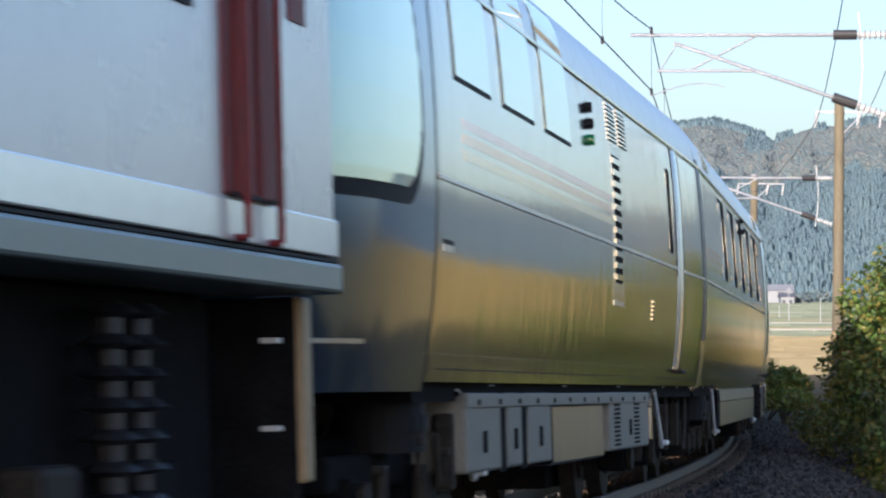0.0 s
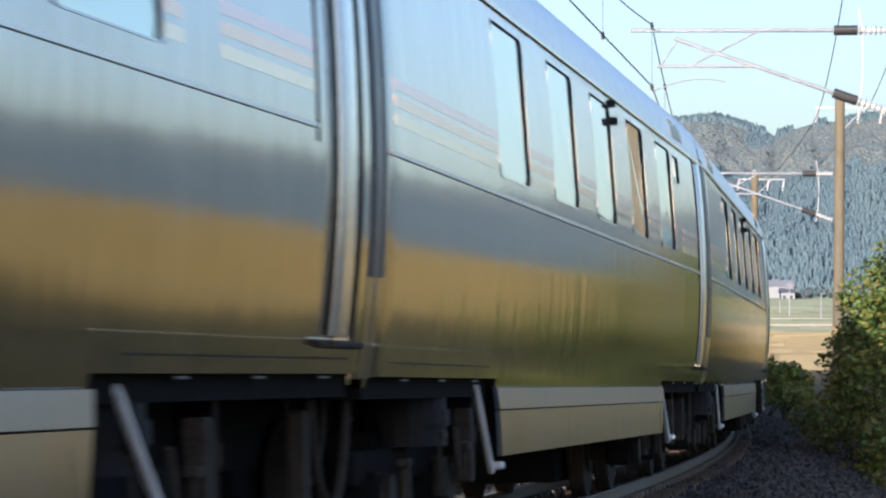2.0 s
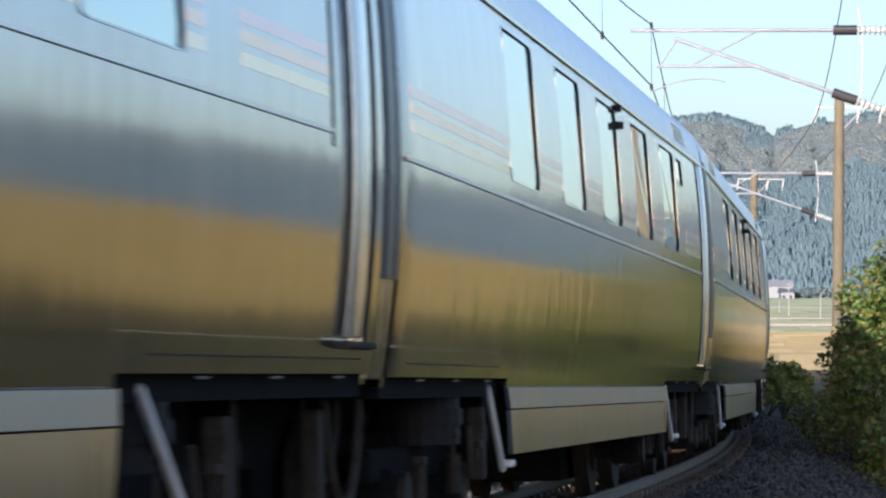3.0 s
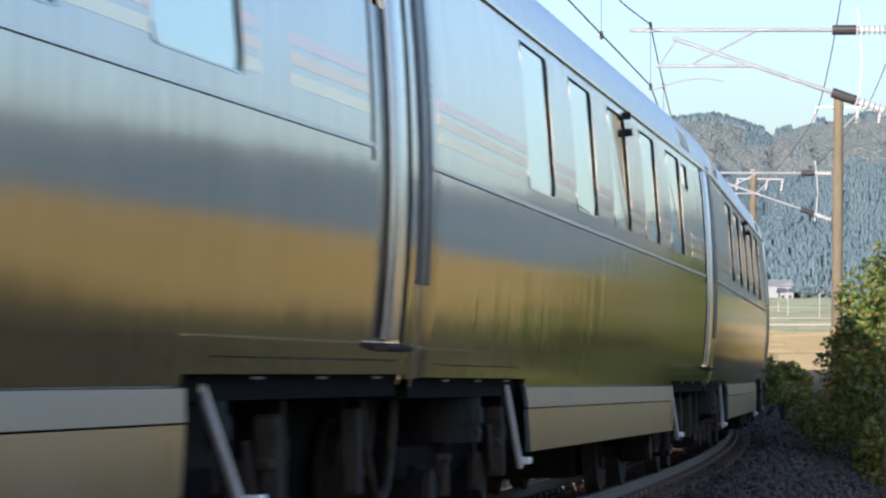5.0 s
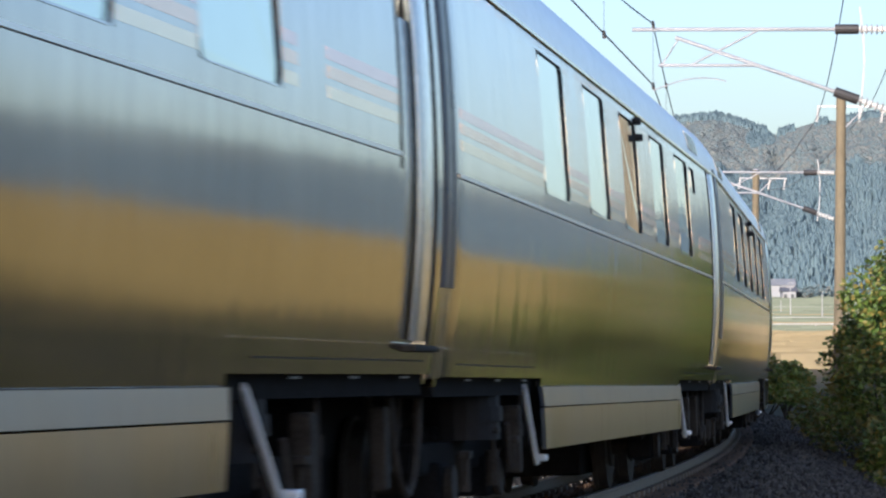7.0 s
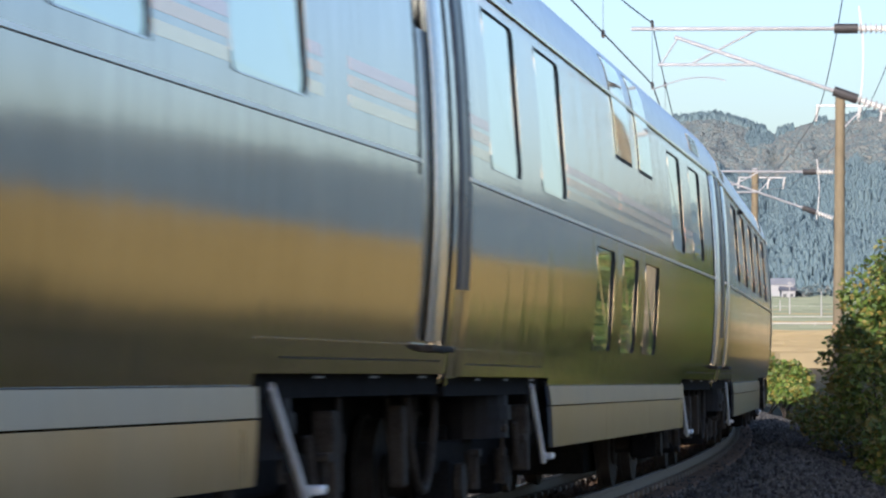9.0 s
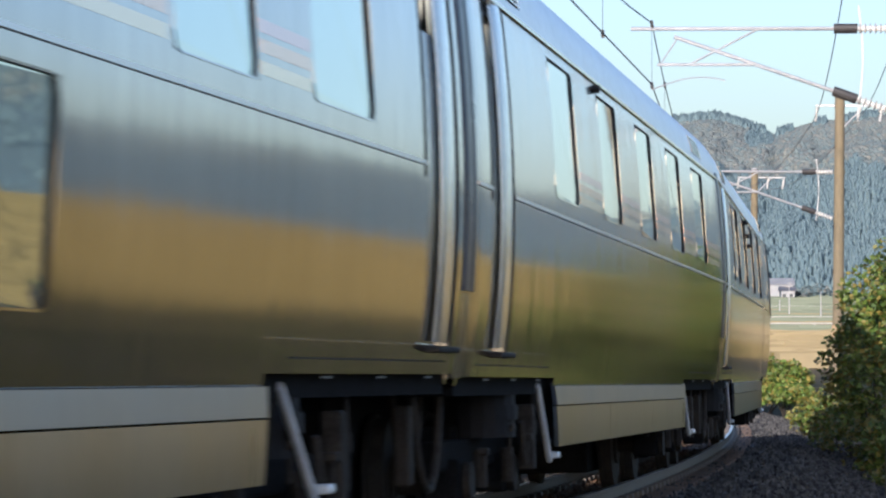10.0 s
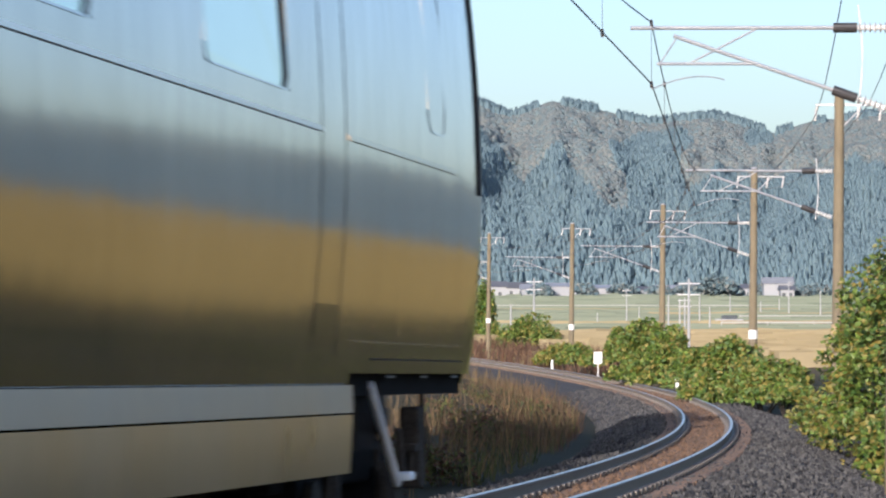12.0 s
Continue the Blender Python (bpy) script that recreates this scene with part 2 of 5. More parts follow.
def make_ground():
    xs = [-1500, -700, -400, -250, -150, -100, -70, -50, -35, -25] + list(np.arange(-20, 40, 1.5)) + [45, 55, 70, 90, 130, 200, 300, 500, 900, 1600]
    ys = [-700, -400, -200, -100, -60, -40] + list(np.arange(-30, 130, 2.0)) + list(np.arange(130, 330, 5)) + [345, 365, 390, 420, 460, 500, 560, 640, 740, 860, 1000, 1200, 1500, 2000, 3000, 4500]
    bm = B()
    ss = np.arange(-60, 420, 2.0)
    pts = np.array([tuple(track(s)[0]) for s in ss])
    grid = []
    for y in ys:
        row = []
        for x in xs:
            i = int(np.argmin((pts[:, 0] - x) ** 2 + (pts[:, 1] - y) ** 2))
            d = math.hypot(pts[i, 0] - x, pts[i, 1] - y)
            base = plain_z(y)
            bank = pts[i, 2] - 0.75
            w = min(1, max(0, (d - 3.2) / 4.5))
            w = w * w * (3 - 2 * w)
            z = bank * (1 - w) + min(base, bank + 40) * w
            z += 0.12 * w * noise.noise((x * 0.3, y * 0.3, 0))
            row.append(bm.verts.new((x, y, z)))
        grid.append(row)
    for j in range(len(ys) - 1):
        for i in range(len(xs) - 1):
            bm.faces.new((grid[j][i], grid[j][i + 1], grid[j + 1][i + 1], grid[j + 1][i]))
    m = bpy.data.materials.new("plain_fields")
    m.use_nodes = True
    n, l = m.node_tree.nodes, m.node_tree.links
    b = n["Principled BSDF"]
    b.inputs["Roughness"].default_value = 0.95
    b.inputs["Specular IOR Level"].default_value = 0.1
    geo = n.new("ShaderNodeNewGeometry")
    sep = n.new("ShaderNodeSeparateXYZ")
    l.new(geo.outputs["Position"], sep.inputs[0])
    nz = n.new("ShaderNodeTexNoise")
    nz.inputs["Scale"].default_value, nz.inputs["Detail"].default_value = 0.012, 2
    l.new(geo.outputs["Position"], nz.inputs["Vector"])
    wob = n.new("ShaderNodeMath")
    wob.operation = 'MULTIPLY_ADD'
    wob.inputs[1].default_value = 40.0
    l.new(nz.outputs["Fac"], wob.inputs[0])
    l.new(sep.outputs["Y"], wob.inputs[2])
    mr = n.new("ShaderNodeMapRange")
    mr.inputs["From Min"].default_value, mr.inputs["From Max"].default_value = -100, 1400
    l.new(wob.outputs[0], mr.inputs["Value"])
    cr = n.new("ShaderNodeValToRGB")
    # Far stops are greyed for haze, near stops darkened for the shaded bank.
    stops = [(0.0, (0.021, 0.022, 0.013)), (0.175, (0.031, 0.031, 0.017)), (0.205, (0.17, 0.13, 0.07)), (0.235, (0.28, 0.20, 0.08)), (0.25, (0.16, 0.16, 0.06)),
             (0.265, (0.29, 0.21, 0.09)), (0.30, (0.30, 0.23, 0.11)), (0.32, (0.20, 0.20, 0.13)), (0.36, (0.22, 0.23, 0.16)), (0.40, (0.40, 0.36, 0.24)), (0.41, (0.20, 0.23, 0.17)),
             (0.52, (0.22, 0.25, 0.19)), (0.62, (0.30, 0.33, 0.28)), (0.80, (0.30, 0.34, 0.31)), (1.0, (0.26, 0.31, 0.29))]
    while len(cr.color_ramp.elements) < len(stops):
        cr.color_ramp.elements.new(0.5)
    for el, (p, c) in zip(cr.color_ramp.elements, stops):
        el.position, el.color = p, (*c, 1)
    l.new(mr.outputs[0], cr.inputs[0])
    n3 = n.new("ShaderNodeTexNoise")
    n3.inputs["Scale"].default_value, n3.inputs["Detail"].default_value = 1.5, 6
    l.new(geo.outputs["Position"], n3.inputs["Vector"])
    mx = n.new("ShaderNodeMix")
    mx.data_type, mx.blend_type = 'RGBA', 'OVERLAY'
    mx.inputs["Factor"].default_value = 0.45
    l.new(cr.outputs[0], mx.inputs[6])
    l.new(n3.outputs["Fac"], mx.inputs[7])
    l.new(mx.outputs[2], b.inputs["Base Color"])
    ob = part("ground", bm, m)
    smooth(ob, 60)
    tagged(ob, "rising plain of golden stubble and green fields, haze put into its far colours", "ground", kind="structure")


make_ground()

RIDGE_X = [-900, 300, 600, 850, 900, 925, 975, 1040, 1100, 1150, 1200, 1265, 1320, 1370, 1430, 1490, 1568, 1750, 2100, 2700, 3200, 4000, 5200]
RIDGE_Y = [260, 215, 190, 190, 212, 208, 188, 197, 213, 226, 220, 213, 228, 246, 226, 218, 210, 215, 290, 300, 250, 230, 290]
HD, HF = 2300.0, 1450.0


def ridge(u):
    """Height above the eye of the hills' ridge, by bearing."""
    return (615 - float(np.interp(u, RIDGE_X, RIDGE_Y))) / 5884 * HD


def hill_place(u, v):
    d = HF + (HD - HF) * v
    x = (u - 784) / 5884 * d
    base = plain_z(HF) - EYE
    k = v ** 0.8
    z = base + (ridge(u) - base) * k
    z += 14 * noise.noise((u * 0.008, v * 3.0, 2.0)) * math.sin(math.pi * v)
    z += 7 * noise.noise((u * 0.03, v * 8.0, 5.0)) * math.sin(math.pi * v)
    return Vector((x, d, z + EYE - 3))


def make_hills():
    bm = B()
    us = np.concatenate([np.linspace(-900, 700, 20), np.linspace(720, 1640, 93), np.linspace(1680, 5200, 50)])
    vs = np.linspace(0, 1, 26)
    g = [[bm.verts.new(hill_place(u, v)) for u in us] for v in vs]
    back = [bm.verts.new(hill_place(u, 1) + Vector((0, 700, -90))) for u in us]
    g.append(back)
    for j in range(len(g) - 1):
        for i in range(len(us) - 1):
            bm.faces.new((g[j][i], g[j][i + 1], g[j + 1][i + 1], g[j + 1][i]))
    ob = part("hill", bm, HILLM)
    smooth(ob, 80)
    tagged(ob, "long wooded hill ridge behind the plain, haze put into its colour", "hill", kind="structure")
    # the woods on it
    rnd = random.Random(5)
    vc, fc, mats = [], [], []
    for k in range(44000):
        wide = rnd.random() < 0.25
        u = rnd.uniform(-900, 5200) if wide else rnd.uniform(800, 1600)
        v = rnd.random() ** 0.85 if k % 12 else rnd.uniform(0.97, 1.0)
        p = hill_place(u, v)
        top = v > 0.969 and noise.noise((u * 0.02, 4.0, 1.0)) > -0.1
        cedar = top or noise.noise((u * 0.010, v * 2.2, 9.0)) + (0.45 - v) * 0.9 > -0.1
        h = rnd.uniform(4, 10) if top else rnd.uniform(4.0, 7.2) if cedar else rnd.uniform(3.0, 5.0)
        r = h * rnd.uniform(0.22, 0.30) if cedar else h * rnd.uniform(0.42, 0.6)
        n0 = len(vc)
        nseg = 5
        rings = [(0.0, 0.9), (0.35, 0.8), (0.72, 0.38)] if cedar else [(0.0, 0.6), (0.3, 1.0), (0.75, 0.75)]
        for zz, rr in rings:
            for i in range(nseg):
                a = 2 * math.pi * (i + rnd.random() * 0.5) / nseg
                q = r * rr * rnd.uniform(0.8, 1.2)
                vc.append((p.x + q * math.cos(a), p.y + q * math.sin(a), p.z + h * zz + 2))
        vc.append((p.x, p.y, p.z + h + 2))
        for lv in range(2):
            for i in range(nseg):
                a0, a1 = n0 + lv * nseg + i, n0 + lv * nseg + (i + 1) % nseg
                fc.append((a0, a1, a1 + nseg, a0 + nseg))
                mats.append(0 if cedar else 1)
        for i in range(nseg):
            fc.append((n0 + 2 * nseg + i, n0 + 2 * nseg + (i + 1) % nseg, n0 + 3 * nseg))
            mats.append(0 if cedar else 1)
    me = bpy.data.meshes.new("hill_woods")
    me.from_pydata(vc, [], fc)
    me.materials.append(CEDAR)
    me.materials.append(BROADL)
    me.polygons.foreach_set("material_index", mats)
    me.shade_smooth()
    tagged(new("hill_woods", me), "cedar and broadleaf woods on the hill, blue-grey haze put into their colour", "woods", kind="stuff")


make_hills()


# ---- railway track ----
def ribbon(name, s0, s1, step, prof, material, parent=None, close=False, fn=track):
    bm = B()
    prev = None
    for s in np.arange(s0, s1 + 0.01, step):
        cur = [bm.verts.new(fn(s, o, u)[0]) for o, u in prof]
        if prev:
            k = len(prof)
            for i in range(k if close else k - 1):
                j = (i + 1) % k
                bm.faces.new((prev[i], prev[j], cur[j], cur[i]))
        prev = cur
    bmesh.ops.recalc_face_normals(bm, faces=bm.faces)
    return part(name, bm, material, parent)


def make_track():
    bed = ribbon("ballast_bed", -60, 400, 2, [(-4.6, -1.05), (-3.4, -0.85), (-1.9, -0.26), (-1.2, -0.22), (1.2, -0.22), (1.9, -0.26), (3.4, -0.75), (4.8, -1.0)], BED)
    tagged(bed, "grey crushed-stone ballast bed of the railway", "ballast", kind="structure")
    mid = ribbon("ballast_between_rails", -60, 400, 2, [(-0.66, -0.205), (-0.3, -0.19), (0.3, -0.19), (0.66, -0.205)], BED_RUST)
    tagged(mid, "rust-stained ballast between the rails", "ballast", kind="structure")
    tr = empty("railway_track")
    tagged(tr, "curved single railway track with shiny rail heads", "track", kind="structure")
    for sg in (-1, 1):
        c = sg * 0.566
        pr = [(c - 0.065, -0.153), (c - 0.065, -0.14), (c - 0.012, -0.12), (c - 0.009, -0.045), (c - 0.034, -0.034), (c - 0.034, -0.008), (c - 0.026, 0), (c + 0.026, 0), (c + 0.034, -0.008), (c + 0.034, -0.034), (c + 0.009, -0.045), (c + 0.012, -0.12), (c + 0.065, -0.14), (c + 0.065, -0.153)]
        rail = ribbon("rail", -60, 400, 1.0, pr, RAIL, tr)
        head = ribbon("rail_head", -60, 400, 1.0, [(c - 0.030, -0.002), (c - 0.022, 0.003), (c + 0.022, 0.003), (c + 0.030, -0.002)], RAILTOP, rail)
        smooth(rail, 30)
    # sleepers with their clips
    bm = B()
    box(bm, -1.0, 1.0, -0.12, 0.12, -0.34, -0.165, 0.02)
    me = bpy.data.meshes.new("sleeper")
    bm.to_mesh(me)
    bm.free()
    me.materials.append(SLEEPER)
    bm = B()
    for c in (-0.566, 0.566):
        for k in (-1, 1):
            box(bm, c + k * 0.11 - 0.045, c + k * 0.11 + 0.045, -0.06, 0.06, -0.17, -0.10, 0.012)
    mc = bpy.data.meshes.new("rail_clip")
    bm.to_mesh(mc)
    bm.free()
    mc.materials.append(CLIP)
    for k in range(330):
        s = -4 + k * 0.62
        p, th = track(s)
        m = Matrix.LocRotScale(p, Euler((0, radians(-CANT), -th)), None)
        sl = new("sleeper", me)
        sl.parent = tr
        sl.matrix_world = m
        cl = new("rail_clip", mc)
        cl.parent = sl


make_track()


def rows_of_crop(name, label, patches, material, seed):
    """Standing crop in rows: thin upright ribbons with ragged tops."""
    rnd = np.random.default_rng(seed)
    vs, fs = [], []
    for y0, y1, xa, xb, step, seg, h in patches:
        y = y0
        while y < y1:
            x = xa(y)
            prev = None
            while x < xb(y):
                yy = y + rnd.uniform(-0.3, 0.3) * step
                z = plain_z(y)
                k = len(vs)
                vs += [(x, yy, z - 0.15), (x, yy + 0.15, z + h * rnd.uniform(0.75, 1.15))]
                if prev is not None:
                    fs.append((prev, k, k + 1, prev + 1))
                prev = k
                x += seg
            y += step
    me = bpy.data.meshes.new(name)
    me.from_pydata(vs, [], fs)
    me.materials.append(material)
    return tagged(new(name, me), label, "crop", kind="stuff")


def edge(y):
    return max(22.5, float(np.interp(y, LINE_Y, LINE_X)) + 7)


def sight(y):
    return 0.16 * y + 10


def far_edge(y):
    return float(np.interp(y, LINE_Y, LINE_X)) + 12


rows_of_crop("rice_mirror_tone", "ripe rice beside the line, coloured deep gold for its reflection in the coaches", [(34, 176, edge, lambda y: 60 + y * 0.9, 1.6, 1.2, 0.75), (178, 335, sight, lambda y: 300, 3.5, 3.0, 0.85), (338, 1440, sight, lambda y: y * 0.85, 13.0, 12.0, 1.2)], RICE_MIRROR, 43)
rows_of_crop("rice_field", "golden ripe rice standing in the fields, in the paler tone of direct view", [(640, 655, lambda y: 40, lambda y: 0.145 * y, 6.0, 8.0, 0.8), (760, 772, lambda y: -60, lambda y: 0.145 * y, 6.0, 8.0, 0.8), 
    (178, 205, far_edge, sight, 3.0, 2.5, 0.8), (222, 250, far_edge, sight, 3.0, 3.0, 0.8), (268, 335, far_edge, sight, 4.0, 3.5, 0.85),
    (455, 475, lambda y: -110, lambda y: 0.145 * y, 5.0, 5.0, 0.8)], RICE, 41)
rows_of_crop("green_field", "green crop rows on the plain, greyed for haze in their colour", [
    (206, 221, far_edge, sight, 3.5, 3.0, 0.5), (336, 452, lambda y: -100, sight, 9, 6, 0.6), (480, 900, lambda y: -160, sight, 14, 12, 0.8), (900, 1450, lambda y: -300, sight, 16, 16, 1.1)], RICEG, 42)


# ---- overhead line ----
POLES = [(49.5, 6.73), (86.8, 10.28), (124.2, 11.55), (161.6, 10.62), (198.9, 7.66), (236.0, 3.2)]


def at_depth(d):
    """The metre of the line at which it lies d metres ahead."""
    return float(np.interp(d, LINE_Y, LINE_S))


def insulator(bm, p, q, n, r):
    """A ribbed insulator, turned as one piece."""
    p, q = Vector(p), Vector(q)
    t = (q - p).to_track_quat('Z', 'Y')
    rings = []
    for i in range(n):
        for f, k in ((0.02, 0.45), (0.25, 0.45), (0.42, 1.0), (0.62, 0.75), (0.75, 0.45)):
            rings.append(((i + f) / n, k * r))
    prev = None
    for u, rr in rings:
        c = p.lerp(q, u)
        cur = [bm.verts.new(c + t @ Vector((rr * math.cos(0.6283 * k), rr * math.sin(0.6283 * k), 0))) for k in range(10)]
        if prev:
            for k in range(10):
                bm.faces.new((prev[k], prev[(k + 1) % 10], cur[(k + 1) % 10], cur[k]))
        else:
            bm.faces.new(cur[::-1])
        prev = cur
    bm.faces.new(prev)


def catenary_pole(x, y, s):
    base, th = track(s)
    po = empty("catenary_pole", pose(x, y, base.z, 0, 0.6, -math.degrees(th)))
    tagged(po, "round concrete catenary pole with galvanised bracket and white plate", "catenary pole", group="catenary poles along the line")
    bm = B()
    tube(bm, (0, 0, -1.4), (0, 0, 8.4), 0.165, 0.125, n=20)
    smooth(part("mast", bm, CONCRETE, po), 40)
    bm = B()
    tube(bm, (0, 0, 8.39), (0, 0, 8.45), 0.13, 0.10, n=20)
    part("cap", bm, GALV, po)
    for h in (6.36, 5.1, 8.1):
        bm = B()
        tube(bm, (0, 0, h - 0.05), (0, 0, h + 0.05), 0.150 if h < 7 else 0.14, n=20)
        part("clamp", bm, CONCRETE, po)
    if y > 60:
        bm = B()
        tube(bm, (0, 0, 2.03), (0, 0, 2.36), 0.172, n=20)
        part("plate", bm, BEIGE if 80 < y < 90 else WHITEP, po, "pale plate wrapped round the mast")
    bm = B()
    tube(bm, (0, 0, 1.90), (0, 0, 1.94), 0.17, n=20)
    part("band", bm, RAIL, po)
    bm = B()
    tube(bm, (-4.0, 0, 6.36), (-0.95, 0, 6.36), 0.03)
    part("top_tube", bm, GALV, po)
    bm = B()
    tube(bm, (-3.35, 0, 6.24), (-0.95, 0, 5.42), 0.03)
    part("diagonal_tube", bm, GALV, po)
    bm = B()
    tube(bm, (-3.6, 0, 5.82), (-2.1, 0, 5.82), 0.024)
    part("steady_tube", bm, GALV, po)
    for a, b, r in (((-3.1, 0, 5.83), (-2.1, 0, 6.35), 0.016), ((-3.55, 0, 5.83), (-3.3, 0, 6.22), 0.012)):
        bm = B()
        tube(bm, a, b, r)
        part("brace", bm, GALV, po)
    bm = B()
    rope(bm, [(-3.68 + 1.1 * u, 0, 5.44 + 0.19 * math.sin(u * 2.3)) for u in np.linspace(0, 1, 10)], 0.011)
    part("steady_arm", bm, GALV, po, "pale curved steady arm")
    for nm, a, b in (("insulator", (-0.95, 0, 6.36), (-0.15, 0, 6.36)), ("insulator", (-0.95, 0, 5.42), (-0.15, 0, 5.14))):
        bm = B()
        a, b = Vector(a), Vector(b)
        tube(bm, a.lerp(b, -0.02), a.lerp(b, 0.42), 0.075, n=12)
        part("insulator_cap", bm, DARKINS, po, "dark insulator sleeve")
        bm = B()
        insulator(bm, a.lerp(b, 0.42), b, 6, 0.085)
        part(nm, bm, PORC, po, "white ribbed porcelain insulator")
    bm = B()
    rope(bm, [(-0.6 + 0.07 * math.sin(u * 3.1), 0.03, 6.7 - 1.6 * u) for u in np.linspace(0, 1, 9)], 0.014)
    part("jumper", bm, PORC, po, "white looped guard wire")
    bm = B()
    box(bm, -0.62, 1.15, -0.03, 0.03, 8.075, 8.12, 0.006)
    part("crossarm", bm, GALV, po)
    bm = B()
    tube(bm, (0.12, 0, 7.55), (0.6, 0, 8.05), 0.02)
    part("arm_brace", bm, GALV, po)
    for xx in (-0.58, 0.52, 1.1):
        bm = B()
        insulator(bm, (xx, 0, 8.06), (xx - 0.06, 0, 7.66), 5, 0.06)
        part("hanging_insulator", bm, PORC, po)
    return po


def wire(name, pts, r, label):
    bm = B()
    rope(bm, pts, r, 5)
    ob = part(name, bm, WIRE)
    tagged(ob, label, "wire", group="wires of the overhead line")
    return ob


def make_overhead():
    ss = [at_depth(d) for d, _ in POLES]
    for (d, x), s in zip(POLES, ss):
        catenary_pole(x, d, s)
    spans = [ss[0] - 37.2] + ss + [ss[-1] + 37]
    hang = [level(spans[0], 0.25)[0]] + [Vector((x - o, d, level(s)[0].z)) for (d, x), s, o in zip(POLES, ss, (3.62, 3.72, 3.45, 3.42, 3.4, 3.4))] + [level(spans[-1], -0.3)[0]]
    first = level(spans[0], 3.5)[0]
    tops = [first] + [Vector((x, d, level(s)[0].z)) for (d, x), s in zip(POLES, ss)] + [level(spans[-1], 3.5)[0]]
    con, mes, fl, fr = [], [], [], []
    for i in range(len(spans) - 1):
        for j in range(10):
            u = j / 10
            sag = 4 * u * (1 - u)
            p, q = hang[i].lerp(hang[i + 1], u), tops[i].lerp(tops[i + 1], u)
            con.append(p + Vector((0, 0, 5.52)))
            mes.append(p + Vector((0, 0, 6.44 - 0.45 * sag)))
            fl.append(q + Vector((-0.64, 0, 7.66 - 0.5 * sag)))
            fr.append(q + Vector((0.46, 0, 7.66 - 0.5 * sag)))
    wire("contact_wire", con, 0.011, "grooved copper contact wire over the track")
    wire("messenger_wire", mes, 0.010, "steel messenger wire over the contact wire")
    wire("feeder_wire", fl, 0.010, "feeder cable strung along the pole tops")
    wire("feeder_wire", fr, 0.009, "thin feeder cable strung along the pole tops")
    hangers = empty("droppers")
    tagged(hangers, "thin hanger wires between messenger and contact wire", "hanger wires", group="wires of the overhead line")
    for k in range(2, len(con) - 2, 2):
        bm = B()
        tube(bm, con[k] - Vector((0, 0, 0.03)), mes[k] + Vector((0, 0, 0.02)), 0.0035, n=4)
        dr = part("dropper", bm, WIRE, hangers)
        for c in (con[k], mes[k]):
            bm = B()
            tube(bm, c - Vector((0, 0.06, 0.05)), c + Vector((0, 0.06, 0.03)), 0.026, n=6)
            part("wire_clip", bm, WIRE, dr)


make_overhead()


# ---- plants ----
def cloud(name, pts, size, material, parent, rnd, lean=0.0, long=1.0, label=""):
    """Many small folded leaves at the given places, as one mesh."""
    n = len(pts)
    P = np.array(pts)
    sz = size * rnd.uniform(0.6, 1.3, n)[:, None]
    a = rnd.normal(size=(n, 3))
    a[:, 2] = a[:, 2] * 0.6 + lean
    a /= np.linalg.norm(a, axis=1)[:, None]
    b = rnd.normal(size=(n, 3))
    b -= a * (a * b).sum(1)[:, None]
    b /= np.linalg.norm(b, axis=1)[:, None]
    c = np.cross(a, b)
    v = np.stack([P - a * sz * long, P + b * sz * 0.62 + c * sz * 0.15, P + a * sz * long, P - b * sz * 0.62 + c * sz * 0.15], 1).reshape(-1, 3)
    f = np.arange(n * 4).reshape(n, 4)
    f = np.concatenate([f[:, [0, 1, 2]], f[:, [0, 2, 3]]])
    me = bpy.data.meshes.new(name)
    me.from_pydata(v.tolist(), [], f.tolist())
    me.materials.append(material)
    ob = new(name, me)
    if parent:
        ob.parent = parent
    if label:
        ob["label"] = label
    return ob


def blob_points(rnd, blobs, n, fill=0.35):
    """Places near the uneven skins of several lumps (centre, radii)."""
    out = []
    w = np.array([b[1][0] * b[1][2] for b in blobs])
    for k in rnd.choice(len(blobs), n, p=w / w.sum()):
        c, r = blobs[k]
        d = rnd.normal(size=3)
        d /= np.linalg.norm(d)
        d[2] = abs(d[2]) * 1.0 - 0.35 * (rnd.random() < 0.5)
        q = noise.noise((c[0] + d[0] * 2.3, c[1] + d[1] * 2.3, d[2] * 2.3 + c[2]))
        rr = (1 + 0.42 * q) * (1 - fill * rnd.random() ** 1.5)
        out.append((c[0] + d[0] * r[0] * rr, c[1] + d[1] * r[1] * rr, c[2] + d[2] * r[2] * rr))
    return out


def bush(name, label, blobs, n, size, seed, cat="bush", mats=(LEAF, LEAF_Y), mix=0.25):
    rnd = np.random.default_rng(seed)
    c0 = blobs[0][0]
    zb = min(b[0][2] - b[1][2] * 0.9 for b in blobs)
    bs = empty(name, Matrix.Translation((c0[0], c0[1], zb)))
    tagged(bs, label, cat, group="bushes beside the line")
    rel = [((c[0] - c0[0], c[1] - c0[1], c[2] - zb), r) for c, r in blobs]
    for c, r in rel:
        for k in range(4):
            a = rnd.uniform(0, 6.28)
            tip = (c[0] + r[0] * 0.7 * math.cos(a), c[1] + r[1] * 0.7 * math.sin(a), c[2] + r[2] * rnd.uniform(0.1, 0.8))
            bm = B()
            tube(bm, (c[0] * 0.9, c[1] * 0.9, -0.3), tip, 0.04, 0.012, n=6)
            part("stem", bm, TWIG, bs)
    m = int(n * mix)
    cloud("foliage", blob_points(rnd, rel, n - m), size, mats[0], bs, rnd)
    cloud("autumn_foliage", blob_points(rnd, rel, m, 0.1), size, mats[1], bs, rnd, label="yellowing leaves")
    return bs


